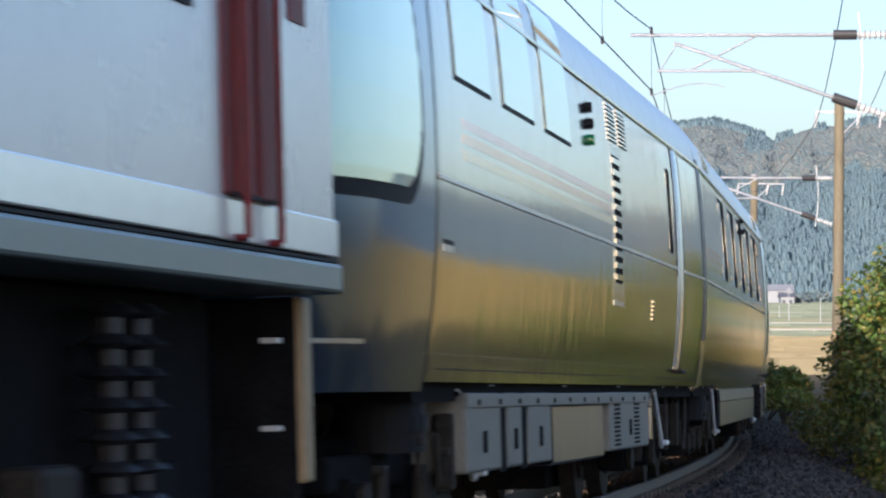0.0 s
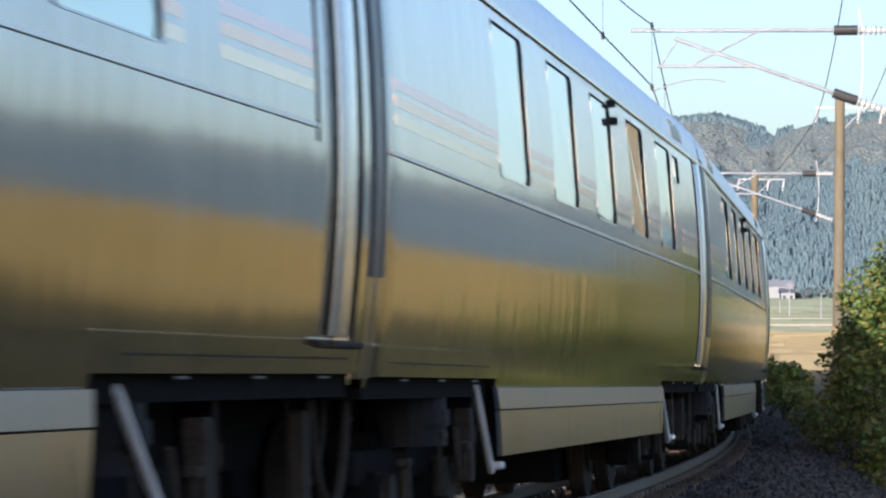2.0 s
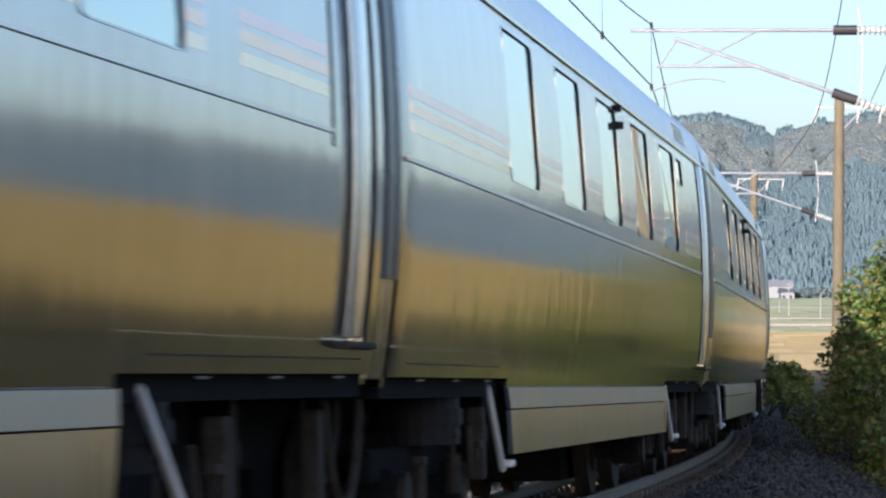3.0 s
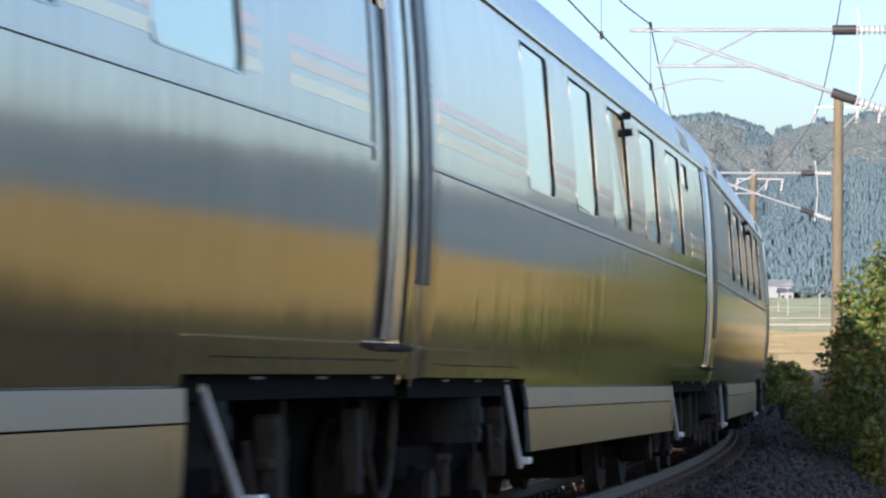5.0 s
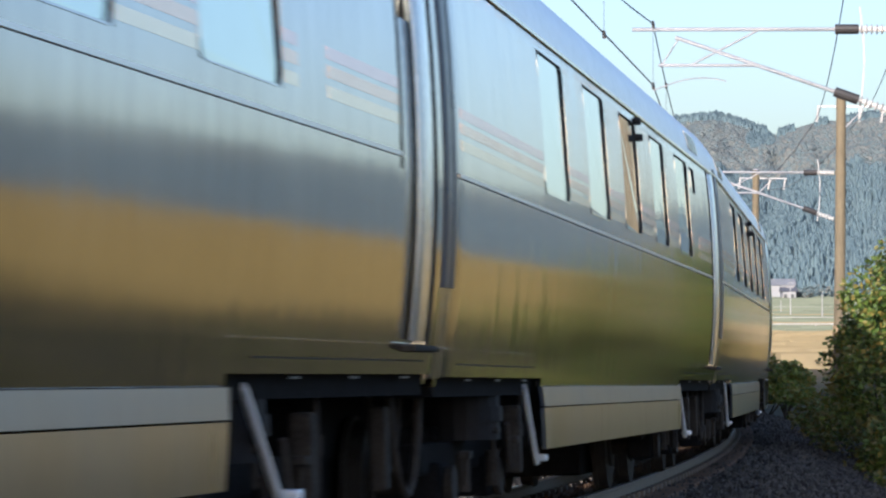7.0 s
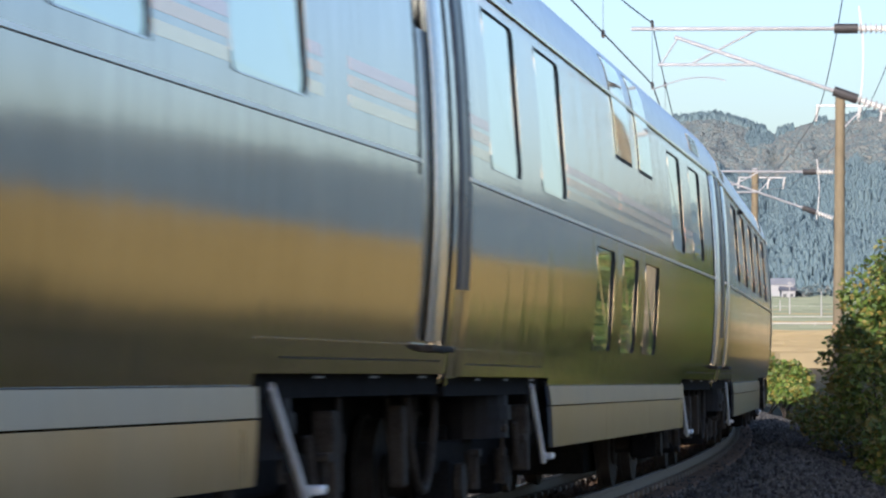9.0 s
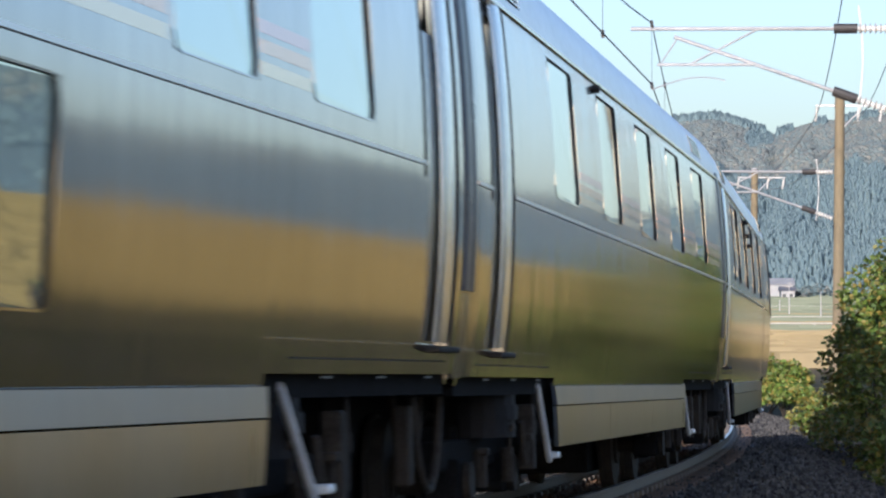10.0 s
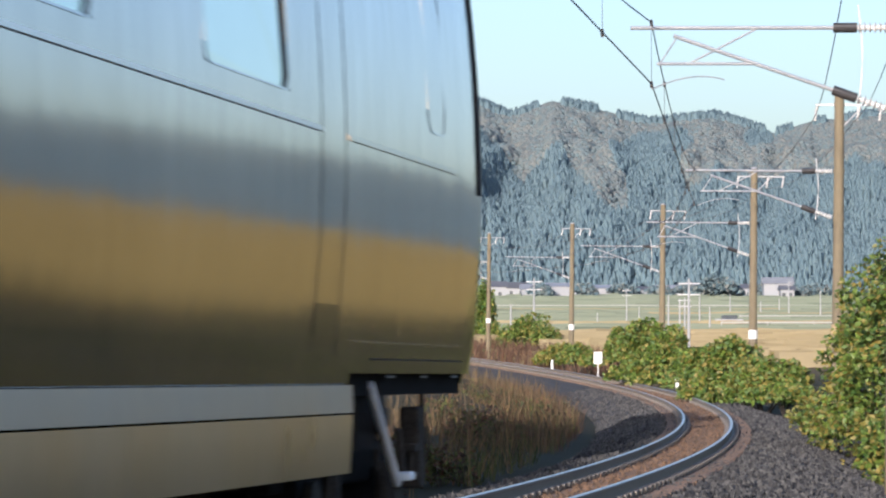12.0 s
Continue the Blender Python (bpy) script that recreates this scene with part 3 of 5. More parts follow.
def gz(s, off):
    return level(s, off)[0].z


def make_bushes():
    # the tall bush on the outer bank
    g = EYE - 2.6
    bush("tall_bush", "tall leafy roadside bush with sunlit yellow-green leaves", [((8.6, 62, g + 2.6), (1.5, 1.8, 1.9)), ((8.0, 60, g + 1.6), (1.0, 1.5, 1.4)), ((9.6, 63, g + 2.9), (1.6, 2.0, 1.9)), ((7.9, 58, g + 0.7), (0.7, 1.4, 0.8)), ((8.8, 58, g + 0.8), (1.6, 1.6, 1.1)), ((11.0, 66, g + 2.6), (2.0, 2.0, 2.0))], 30000, 0.066, 11)
    bush("low_bush", "low tangle of green and russet weeds on the bank", [((8.2, 66, g + 0.8), (0.9, 1.8, 0.7)), ((7.3, 54, g + 0.25), (0.5, 1.2, 0.4)), ((8.2, 54, g + 0.45), (0.8, 1.3, 0.5)), ((9.0, 76, g + 0.9), (1.0, 2.0, 0.7)), ((9.0, 52, g + 0.5), (0.9, 1.3, 0.6))], 9000, 0.062, 12, mix=0.5)
    # vines over the fence between the poles
    def b(px, py, d, rx, rz):
        return ((px - 784) / 5884 * d, d, EYE + (615 - py) / 5884 * d), (rx, 1.2, rz)
    bush("vine_hedge", "dense vine-covered hedge with yellowing leaves", [b(1292, 650, 118, 1.0, 1.05), b(1240, 660, 120, 0.75, 0.9), b(1345, 672, 116, 0.8, 0.8), b(1395, 676, 113, 0.75, 0.7), b(1265, 690, 118, 1.0, 0.55), b(1320, 690, 116, 1.0, 0.5), b(1240, 700, 116, 0.8, 0.45), b(1290, 706, 115, 1.0, 0.4), b(1360, 706, 112, 1.0, 0.45), b(1400, 704, 109, 0.8, 0.4)], 17000, 0.098, 13)
    bush("vine_hedge", "tall vine-covered hedge with yellowing leaves", [b(1140, 622, 152, 1.3, 1.35), b(1105, 628, 154, 0.9, 1.25), b(1185, 625, 150, 0.85, 1.15), b(1160, 655, 150, 1.5, 0.7), b(1205, 650, 146, 0.5, 0.8), b(1110, 668, 150, 1.0, 0.45), b(1160, 676, 147, 1.2, 0.4), b(1205, 682, 143, 0.8, 0.4)], 17000, 0.105, 14)
    bush("hedge", "small green hedge by the far track", [b(1020, 635, 180, 0.8, 0.75), b(1045, 642, 178, 0.6, 0.6), b(1000, 640, 184, 0.5, 0.5)], 3000, 0.12, 15)
    bush("shrub", "autumn shrub with russet leaves", [b(985, 635, 205, 0.7, 0.8), b(965, 640, 205, 0.7, 0.6), b(1000, 628, 206, 0.4, 0.7)], 2500, 0.12, 16, mix=0.7)
    bush("shrub", "olive green shrub at the bend", [b(935, 600, 265, 2.0, 1.9), b(905, 612, 268, 1.5, 1.6), b(965, 606, 262, 1.3, 1.2), b(890, 630, 255, 1.6, 1.0)], 6000, 0.15, 17)
    bush("tree_by_the_bend", "dark broadleaf tree beside the bend", [b(858, 545, 285, 1.0, 2.2), b(848, 580, 285, 1.4, 2.0), b(868, 600, 280, 0.9, 1.5), b(835, 560, 290, 1.6, 2.4)], 6000, 0.17, 18, "tree", mix=0.12)


make_bushes()


def village_trees():
    rnd = random.Random(71)
    for px, d, r, h in ((1268, 1225, 7.0, 8.5), (1250, 1230, 5.0, 5.5), (1292, 1235, 4.5, 5.0), (955, 1235, 4.5, 5.0), (1030, 1290, 5.0, 5.0), (1100, 1330, 6.0, 5.0), (1165, 1300, 5.0, 4.5), (1210, 1310, 5.0, 4.5), (1345, 1280, 4.0, 4.5), (1410, 1250, 4.0, 4.0), (1440, 1280, 6.0, 5.0)):
        x, z = (px - 784) / 5884 * d, plain_z(d)
        bush("village_tree", "far tree among the houses, haze put into its dark green", [((x, d, z + h * 0.55), (r, r, h * 0.5)), ((x + r * 0.5, d, z + h * 0.4), (r * 0.7, r, h * 0.4))], 700, 0.9, 300 + px, "tree", mats=(CEDAR, BROADL), mix=0.3)


village_trees()


def verge_weeds():
    rnd = random.Random(19)
    for i in range(16):
        s = 34 + i * 6.0 + rnd.uniform(-2, 2)
        p = level(s, rnd.uniform(-8.5, -4.6))[0]
        r = rnd.uniform(0.5, 0.9)
        bush("weed_clump", "dull green and brown weeds inside the bend", [((p.x, p.y, p.z - 0.45), (r, r, rnd.uniform(0.5, 0.8))), ((p.x + r, p.y + 0.5, p.z - 0.6), (r * 0.8, r, 0.45))], 1300, 0.05, 90 + i, "weeds", mats=(GREENGRASS, RUSSET), mix=0.4)


    # Out-of-view weeds, foliage in dark twig brown for the shaded bank coaches mirror.
    for i in range(15):
        y = 20 + i * 2.6
        x = 0.142 * y + 1.3 + rnd.uniform(0, 2.5)
        r = rnd.uniform(0.5, 1.0)
        h = rnd.uniform(0.45, 1.0)
        z = EYE - 2.5
        bush("weed_clump", "olive weeds on the outer bank, shade put into their dark colour", [((x + r, y, z + h * 0.7), (r, r * 1.3, h)), ((x + r * 2, y + 0.8, z + h * 0.5), (r, r, h * 0.7))], 700, 0.075, 120 + i, "weeds", mats=(TWIG, GREENGRASS), mix=0.45)


verge_weeds()


def bank_weeds():
    rnd = random.Random(37)
    for i in range(26):
        s = 44 + i * 2.6 + rnd.uniform(-1, 1)
        p = level(s, rnd.uniform(4.9, 7.6))[0]
        r = rnd.uniform(0.45, 0.85)
        h = rnd.uniform(0.25, 0.5)
        bush("weed_clump", "low green and yellow weeds at the foot of the ballast", [((p.x, p.y, p.z - 0.75), (r, r * 1.3, h)), ((p.x + r, p.y + 0.7, p.z - 0.7), (r, r, h * 1.1))], 1100, 0.055, 160 + i, "weeds", mats=(LEAF, GREENGRASS if i % 2 else LEAF_Y), mix=0.45)


bank_weeds()


def field_edge():
    # rank growth along the edge of the rice field, and the bushes behind the tall one
    rnd = random.Random(53)
    for i in range(34):
        y = 24 + i * 2.8 + rnd.uniform(-1, 1)
        x = rnd.uniform(14.5, 20.5) + max(0, y - 70) * 0.12
        r, h = rnd.uniform(0.7, 1.5), rnd.uniform(0.35, 1.0)
        z = plain_z(y)
        bush("weed_clump", "rank brown and olive weeds along the edge of the rice field", [((x, y, z + h * 0.5), (r, r * 1.2, h)), ((x + r, y + 1.0, z + h * 0.4), (r, r, h * 0.7))], 700, 0.09, 400 + i, "weeds", mats=(TWIG, GREENGRASS), mix=0.4)
    g = EYE - 2.6
    for i, (x, y, h) in enumerate(((13.6, 72, 1.9), (16.0, 79, 1.5), (18.6, 86, 1.7), (21.5, 94, 1.4))):
        bush("roadside_bush", "leafy green bush behind the outer bank", [((x, y, g + h * 0.6), (1.9, 1.8, h)), ((x + 1.4, y + 2.5, g + h * 0.5), (1.6, 1.6, h * 0.8))], 2600, 0.11, 450 + i)


field_edge()


def left_hedge():
    # unseen trees and scrub, added along the inner side of the line to shade the verge
    rnd = random.Random(8)
    for i in range(14):
        y = -4 + i * 5.5
        x = float(np.interp(y, LINE_Y, LINE_X)) - 8.6 - rnd.uniform(0, 1.5) - max(0, 8 - y) * 0.2
        z = EYE - 2.4
        bush("scrub_tree", "dense scrubby tree, unseen, added on the inner side of the line for its shade", [((x, y, z + 4.6), (2.2, 3.0, 3.6)), ((x + 0.6, y + 2, z + 2.4), (1.9, 3.0, 2.4)), ((x - 0.9, y - 2, z + 5.2), (2.0, 2.6, 3.2))], 3400, 0.30, 60 + i, "tree", mix=0.15)


left_hedge()


def blades(name, label, count, place, h, w, material, seed, spread=0.35):
    rnd = np.random.default_rng(seed)
    vs, fs = [], []
    for i in range(count):
        p = place(rnd)
        a = rnd.uniform(0, 6.28)
        hh = h * rnd.uniform(0.45, 1.25)
        dx, dy = math.cos(a), math.sin(a)
        lx, ly = rnd.normal(0, spread) * hh, rnd.normal(0, spread) * hh
        k = len(vs)
        ww = w * rnd.uniform(0.6, 1.3)
        vs += [(p[0] - dx * ww, p[1] - dy * ww, p[2] - 0.05), (p[0] + dx * ww, p[1] + dy * ww, p[2] - 0.05),
               (p[0] + lx * 0.4 + dx * ww * 0.8, p[1] + ly * 0.4 + dy * ww * 0.8, p[2] + hh * 0.6), (p[0] + lx * 0.4 - dx * ww * 0.8, p[1] + ly * 0.4 - dy * ww * 0.8, p[2] + hh * 0.6), (p[0] + lx, p[1] + ly, p[2] + hh)]
        fs += [(k, k + 1, k + 2, k + 3), (k + 3, k + 2, k + 4)]
    me = bpy.data.meshes.new(name)
    me.from_pydata(vs, [], fs)
    me.materials.append(material)
    return tagged(new(name, me), label, "grass", kind="stuff")


def inner(s0, s1, o0, o1, up=-0.85):
    def f(rnd):
        s, o = rnd.uniform(s0, s1), rnd.uniform(o0, o1)
        while noise.noise((s * 0.16, o * 0.35, 3.0)) < -0.12:
            s, o = rnd.uniform(s0, s1), rnd.uniform(o0, o1)
        p = level(s, o)[0]
        return p.x, p.y, p.z + up
    return f


blades("verge_grass", "tall dry grass inside the bend", 7000, inner(26, 190, -10, -3.6), 0.85, 0.010, DRY, 21)
blades("green_grass", "green weeds inside the bend", 8000, inner(22, 190, -10, -3.5), 0.6, 0.012, GREENGRASS, 22)
blades("russet_grass", "russet weeds inside the bend", 5000, inner(60, 150, -9, -3.4), 0.75, 0.010, RUSSET, 23)
blades("reed_stalk", "tall straw stalks standing out of the verge inside the bend", 1500, inner(30, 170, -10, -4.0), 1.45, 0.013, DRY, 27, 0.16)
blades("bank_grass", "yellow-green grass on the outer bank", 11000, inner(24, 200, 4.4, 8.5, -0.95), 0.4, 0.018, GREENGRASS, 24)
blades("bank_straw", "dry straw on the outer bank", 5000, inner(20, 200, 4.3, 8.0, -0.95), 0.5, 0.014, DRY, 25)
blades("bend_straw", "orange dry grass at the far bend", 9000, inner(168, 300, 2.6, 12, -0.7), 1.3, 0.03, RUSSET, 26)


# ---- loose ballast ----
def stones(name, label, count, s0, s1, strips, r, material, seed):
    rnd = np.random.default_rng(seed)
    base = np.array([(1, 0, 0), (-1, 0, 0), (0, 1, 0), (0, -1, 0), (0, 0, 0.8), (0, 0, -0.8)])
    faces = np.array([(0, 2, 4), (2, 1, 4), (1, 3, 4), (3, 0, 4), (2, 0, 5), (1, 2, 5), (3, 1, 5), (0, 3, 5)])
    V, Fc = [], []
    for i in range(count):
        s = s0 + (s1 - s0) * rnd.random() ** 1.25
        (oa, ua), (ob_, ub) = strips[rnd.integers(len(strips))]
        u = rnd.random()
        p = track(s, oa + (ob_ - oa) * u, ua + (ub - ua) * u + 0.01)[0]
        m = np.array(Euler(rnd.uniform(0, 6.28, 3)).to_matrix())
        q = base * (1 + rnd.uniform(-0.35, 0.35, (6, 3))) * r * rnd.uniform(0.55, 1.35) * np.array([1.2, 0.9, 0.8])
        V.append(q @ m.T + np.array(p))
        Fc.append(faces + 6 * i)
    me = bpy.data.meshes.new(name)
    me.from_pydata(np.concatenate(V).tolist(), [], np.concatenate(Fc).tolist())
    me.materials.append(material)
    return tagged(new(name, me), label, "ballast stones", kind="stuff")


OUT = [((0.72, -0.2), (1.9, -0.25)), ((1.9, -0.25), (3.4, -0.74)), ((1.9, -0.25), (3.4, -0.74)), ((3.4, -0.74), (4.6, -0.97))]
stones("outer_ballast_stones", "grey crushed ballast stones on the outer shoulder", 16000, 18, 125, OUT, 0.042, STONE, 31)
INN = [((-1.9, -0.25), (-0.72, -0.2)), ((-3.4, -0.84), (-1.9, -0.25))]
stones("inner_ballast_stones", "grey crushed ballast stones on the inner shoulder", 9000, 16, 130, INN, 0.042, STONE, 32)
stones("middle_ballast_stones", "rust-stained ballast stones between the rails", 6000, 14, 130, [((-0.48, -0.19), (0.48, -0.19))], 0.04, STONE_RUST, 33)


# ---- far things on the plain ----
def plain_at(px, py):
    """Where the sight line by bearing and fall meets the plain: x, distance."""
    ds = np.arange(110, 1600, 2.0)
    ys = np.array([615 - (plain_z(d) - EYE) / d * 5884 for d in ds])
    i = int(np.argmin(np.abs(ys - py)))
    return (px - 784) / 5884 * ds[i], float(ds[i])


def house(px, w, h, d, roof_h, dark):
    x = (px - 784) / 5884 * d
    z = plain_z(d)
    ho = empty("house", Matrix.Translation((x, d, z)))
    tagged(ho, "far white-walled farmhouse with a dark roof" if dark else "far pale farm building with a light roof", "house", group="houses on the plain")
    bm = B()
    box(bm, -w / 2, w / 2, -4, 4, -1, h)
    part("wall", bm, WALLW, ho)
    bm = B()
    ov = 0.6
    v = [bm.verts.new(c) for c in ((-w / 2 - ov, -4 - ov, h), (w / 2 + ov, -4 - ov, h), (w / 2 + ov, 4 + ov, h), (-w / 2 - ov, 4 + ov, h), (-w / 2 - ov, 0, h + roof_h), (w / 2 + ov, 0, h + roof_h))]
    for f in ((0, 1, 5, 4), (2, 3, 4, 5), (0, 4, 3), (1, 2, 5), (0, 3, 2, 1)):
        bm.faces.new([v[i] for i in f])
    part("roof", bm, ROOFTILE if dark else GALV, ho)
    n = 0 if not dark else 1 + int(w / 5)
    for i in range(n):
        xx = -w / 2 + w * (i + 0.5) / n
        bm = B()
        box(bm, xx - 0.8, xx + 0.5, -4.06, -3.9, 0.9, 2.1)
        part("window", bm, WINM, ho)


for px, w, h, d, rh, dark in ((875, 9, 4.2, 1280, 2.2, True), (905, 12, 3.2, 1360, 2.6, True), (988, 10, 4.4, 1250, 1.6, False), 
                              (1060, 9, 3.4, 1340, 1.4, False), (1232, 8, 3.6, 1360, 2.2, True),
                              (1318, 9, 3.4, 1300, 2.0, True), (1376, 11, 5.4, 1260, 2.6, False), (1392, 5, 3.2, 1240, 1.8, True), (1130, 14, 2.6, 1345, 1.6, True), (1180, 10, 3.0, 1350, 1.8, False), (1030, 7, 2.8, 1330, 1.6, True), (938, 7, 3.2, 1300, 2.0, False)):
    house(px, w, h, d, rh, dark)


def utility_pole(px, top, base, arms=True):
    x, d = plain_at(px, base)
    h = (base - top) / 5884 * d
    up = empty("utility_pole", Matrix.Translation((x, d, plain_z(d))))
    tagged(up, "pale concrete utility pole standing in the fields", "utility pole", group="utility poles on the plain")
    bm = B()
    r = 0.10 + d * 0.00006
    tube(bm, (0, 0, -0.5), (0, 0, h), r * 1.0, r * 0.6, n=10)
    part("mast", bm, WALLW, up)
    if arms:
        for z in (h - 0.3, h - 1.0):
            bm = B()
            box(bm, -0.7, 0.7, -0.05, 0.05, z - 0.04, z + 0.04)
            part("crossarm", bm, GALV, up)


for px, top, base, arms in ((1219, 495, 634, True), (1183, 524, 590, False), (1203, 530, 585, False), (1212, 528, 592, True), (1256, 545, 588, False), (1238, 525, 580, False), (1109, 512, 578, True), (945, 494, 606, True),
                            (904, 540, 598, False), (1396, 498, 562, True), (1379, 530, 556, False), (1292, 520, 560, False), (1452, 515, 566, False), (1131, 545, 575, False), (1057, 555, 580, False), (1346, 535, 560, False), (1500, 500, 575, True)):
    utility_pole(px, top, base, arms)


def guard_rail(x0, x1, d, label):
    g = empty("guard_rail", Matrix.Translation(((x0 + x1) / 2, d, plain_z(d))))
    tagged(g, label, "guard rail", group="guard rails on the plain")
    w = (x1 - x0) / 2
    bm = B()
    box(bm, -w, w, -0.05, 0.05, 0.74, 0.92)
    part("beam", bm, DULLW, g)
    for i in range(int(2 * w / 6) + 1):
        bm = B()
        box(bm, -w + 6 * i - 0.08, -w + 6 * i + 0.08, 0.06, 0.2, -0.3, 0.95)
        part("post", bm, DULLW, g)


guard_rail(50, 150, 560, "white guard rail along a farm road")
guard_rail(116, 150, 1020, "white guard rail on the far road")
guard_rail(10, 130, 860, "pale guard rail of the far road")
guard_rail(36, 56, 430, "pale low fence between two fields")


def far_car(px, py, col):
    x, d = plain_at(px, py)
    c = empty("car", Matrix.Translation((x, d, plain_z(d))))
    tagged(c, "small pale car far off on the farm road", "car", group="cars far off")
    bm = B()
    box(bm, -2.0, 2.0, -0.8, 0.8, 0.3, 0.95, 0.15)
    part("body", bm, CARP, c)
    bm = B()
    box(bm, -1.1, 1.2, -0.7, 0.7, 0.95, 1.5, 0.2)
    part("cabin", bm, WINM, c)
    for xx in (-1.25, 1.25):
        for yy in (-0.75, 0.75):
            bm = B()
            tube(bm, (xx, yy - 0.1, 0.3), (xx, yy + 0.1, 0.3), 0.3, n=14)
            part("wheel", bm, RUBBER, c)


far_car(1290, 578, 0)
far_car(1368, 523, 0)


def track_sign():
    d = 165.0
    x = (1058 - 784) / 5884 * d
    z = level(at_depth(d))[0].z
    s = empty("track_sign", Matrix.Translation((x, d, z - 0.4)))
    tagged(s, "white square trackside sign on a thin post", "sign")
    bm = B()
    box(bm, -0.03, 0.03, -0.03, 0.03, -0.3, 1.4)
    part("post", bm, GALV, s)
    bm = B()
    box(bm, -0.21, 0.21, -0.05, -0.02, 1.0, 1.6, 0.01)
    part("board", bm, WHITEP, s)
    d = 141.0
    x = (1198 - 784) / 5884 * d
    m = empty("marker_post", Matrix.Translation((x, d, level(at_depth(d))[0].z - 0.45)))
    tagged(m, "short white concrete marker post beside the track", "marker post", group="marker posts")
    bm = B()
    box(bm, -0.07, 0.07, -0.07, 0.07, -0.3, 0.75, 0.02)
    part("stone", bm, WHITEP, m)
    d = 196.0
    m2 = copy_thing(m, Matrix.Translation(((977 - 784) / 5884 * d, d, level(at_depth(d))[0].z - 0.45)))


track_sign()


# ---- the train ----
PROF = [(1.335, 1.05), (1.372, 1.25), (1.402, 1.45), (1.425, 1.65), (1.441, 1.85), (1.452, 2.05), (1.457, 2.22), (1.458, 2.40), (1.455, 2.65), (1.447, 2.90), (1.433, 3.15), (1.412, 3.42), (1.395, 3.52)]
ROOF = [(1.383, 3.60), (1.362, 3.72), (1.318, 3.84), (1.24, 3.96), (1.12, 4.055), (0.94, 4.125), (0.6, 4.19), (0.3, 4.21), (0.0, 4.215)]
PZ, PH = [p[1] for p in PROF], [p[0] for p in PROF]
FZ, FH = PZ + [p[1] for p in ROOF[:6]], PH + [p[0] for p in ROOF[:6]]


def side(z):
    return float(np.interp(z, FZ, FH))


def shell(name, parent, y0, y1, holes, material, sgn=1, z0=1.05, z1=3.52, shrink=None):
    """One side wall of a coach as a sheet with its openings cut; holes are (y0, y1, z0, z1)."""
    k = shrink or (lambda y: 1 - 0.018 * max(0.0, (0.22 - min(abs(y - y0), abs(y1 - y))) / 0.22) ** 2 if y1 - y0 > 8 else 1.0)
    extra = {y0 + 0.05, y0 + 0.11, y0 + 0.22, y1 - 0.22, y1 - 0.11, y1 - 0.05} if y1 - y0 > 8 else set()
    ys = sorted({y0, y1} | extra | {v for h in holes for v in h[:2]} | set(np.arange(math.ceil(y0), y1, 1.0)))
    zs = sorted({z for z in PZ if z0 <= z <= z1} | {z0, z1} | {v for h in holes for v in h[2:]})
    bm = B()
    g = [[bm.verts.new((sgn * side(z) * k(y), y, z)) for z in zs] for y in ys]
    for i in range(len(ys) - 1):
        for j in range(len(zs) - 1):
            cy, cz = (ys[i] + ys[i + 1]) / 2, (zs[j] + zs[j + 1]) / 2
            if any(h[0] < cy < h[1] and h[2] < cz < h[3] for h in holes):
                continue
            q = (g[i][j], g[i + 1][j], g[i + 1][j + 1], g[i][j + 1])
            bm.faces.new(q if sgn > 0 else q[::-1])
    r = bmesh.ops.extrude_face_region(bm, geom=list(bm.faces))
    for v in r["geom"]:
        if isinstance(v, bmesh.types.BMVert):
            v.co.x -= sgn * 0.045
    bmesh.ops.recalc_face_normals(bm, faces=bm.faces)
    bmesh.ops.delete(bm, geom=[v for v in bm.verts if not v.link_faces], context='VERTS')
    return smooth(part(name, bm, material, parent), 30)


def roundrect(y0, y1, z0, z1, r, n=4):
    pts = []
    for cy, cz, a0 in ((y1 - r, z1 - r, 0), (y0 + r, z1 - r, 90), (y0 + r, z0 + r, 180), (y1 - r, z0 + r, 270)):
        for i in range(n + 1):
            a = radians(a0 + 90 * i / n)
            pts.append((cy + r * math.cos(a), cz + r * math.sin(a)))
    return pts


def window(parent, y0, y1, z0, z1, sgn=1, r=0.07, glass=None):
    """A pane with a dark gasket round it."""
    inn, out = roundrect(y0 + 0.004, y1 - 0.010, z0 + 0.007, z1 - 0.006, r), roundrect(y0 - 0.004, y1 + 0.006, z0 - 0.004, z1 + 0.004, r + 0.008)
    bm = B()
    a = [bm.verts.new((sgn * (side(z) + 0.004), y, z)) for y, z in out]
    b = [bm.verts.new((sgn * (side(z) + 0.0035), y, z)) for y, z in inn]
    c = [bm.verts.new((sgn * (side(z) - 0.03), y, z)) for y, z in inn]
    d = [bm.verts.new((sgn * (side(z) - 0.01), y, z)) for y, z in out]
    for i in range(len(a)):
        j = (i + 1) % len(a)
        bm.faces.new((a[i], a[j], b[j], b[i]))
        bm.faces.new((b[i], b[j], c[j], c[i]))
        bm.faces.new((d[i], d[j], a[j], a[i]))
    bmesh.ops.recalc_face_normals(bm, faces=bm.faces)
    win = part("window", bm, RUBBER, parent)
    win.data.materials.append(STEEL)        # the outer lip is bare metal, the reveal black
    for i, f in enumerate(win.data.polygons):
        if i % 3 != 1:
            f.material_index = 1
    bm = B()
    bm.faces.new([bm.verts.new((sgn * (side(z) - 0.012), y, z)) for y, z in (inn if sgn > 0 else inn[::-1])])
    part("pane", bm, glass or GLASS, win, "reflecting tinted window pane")
    return win


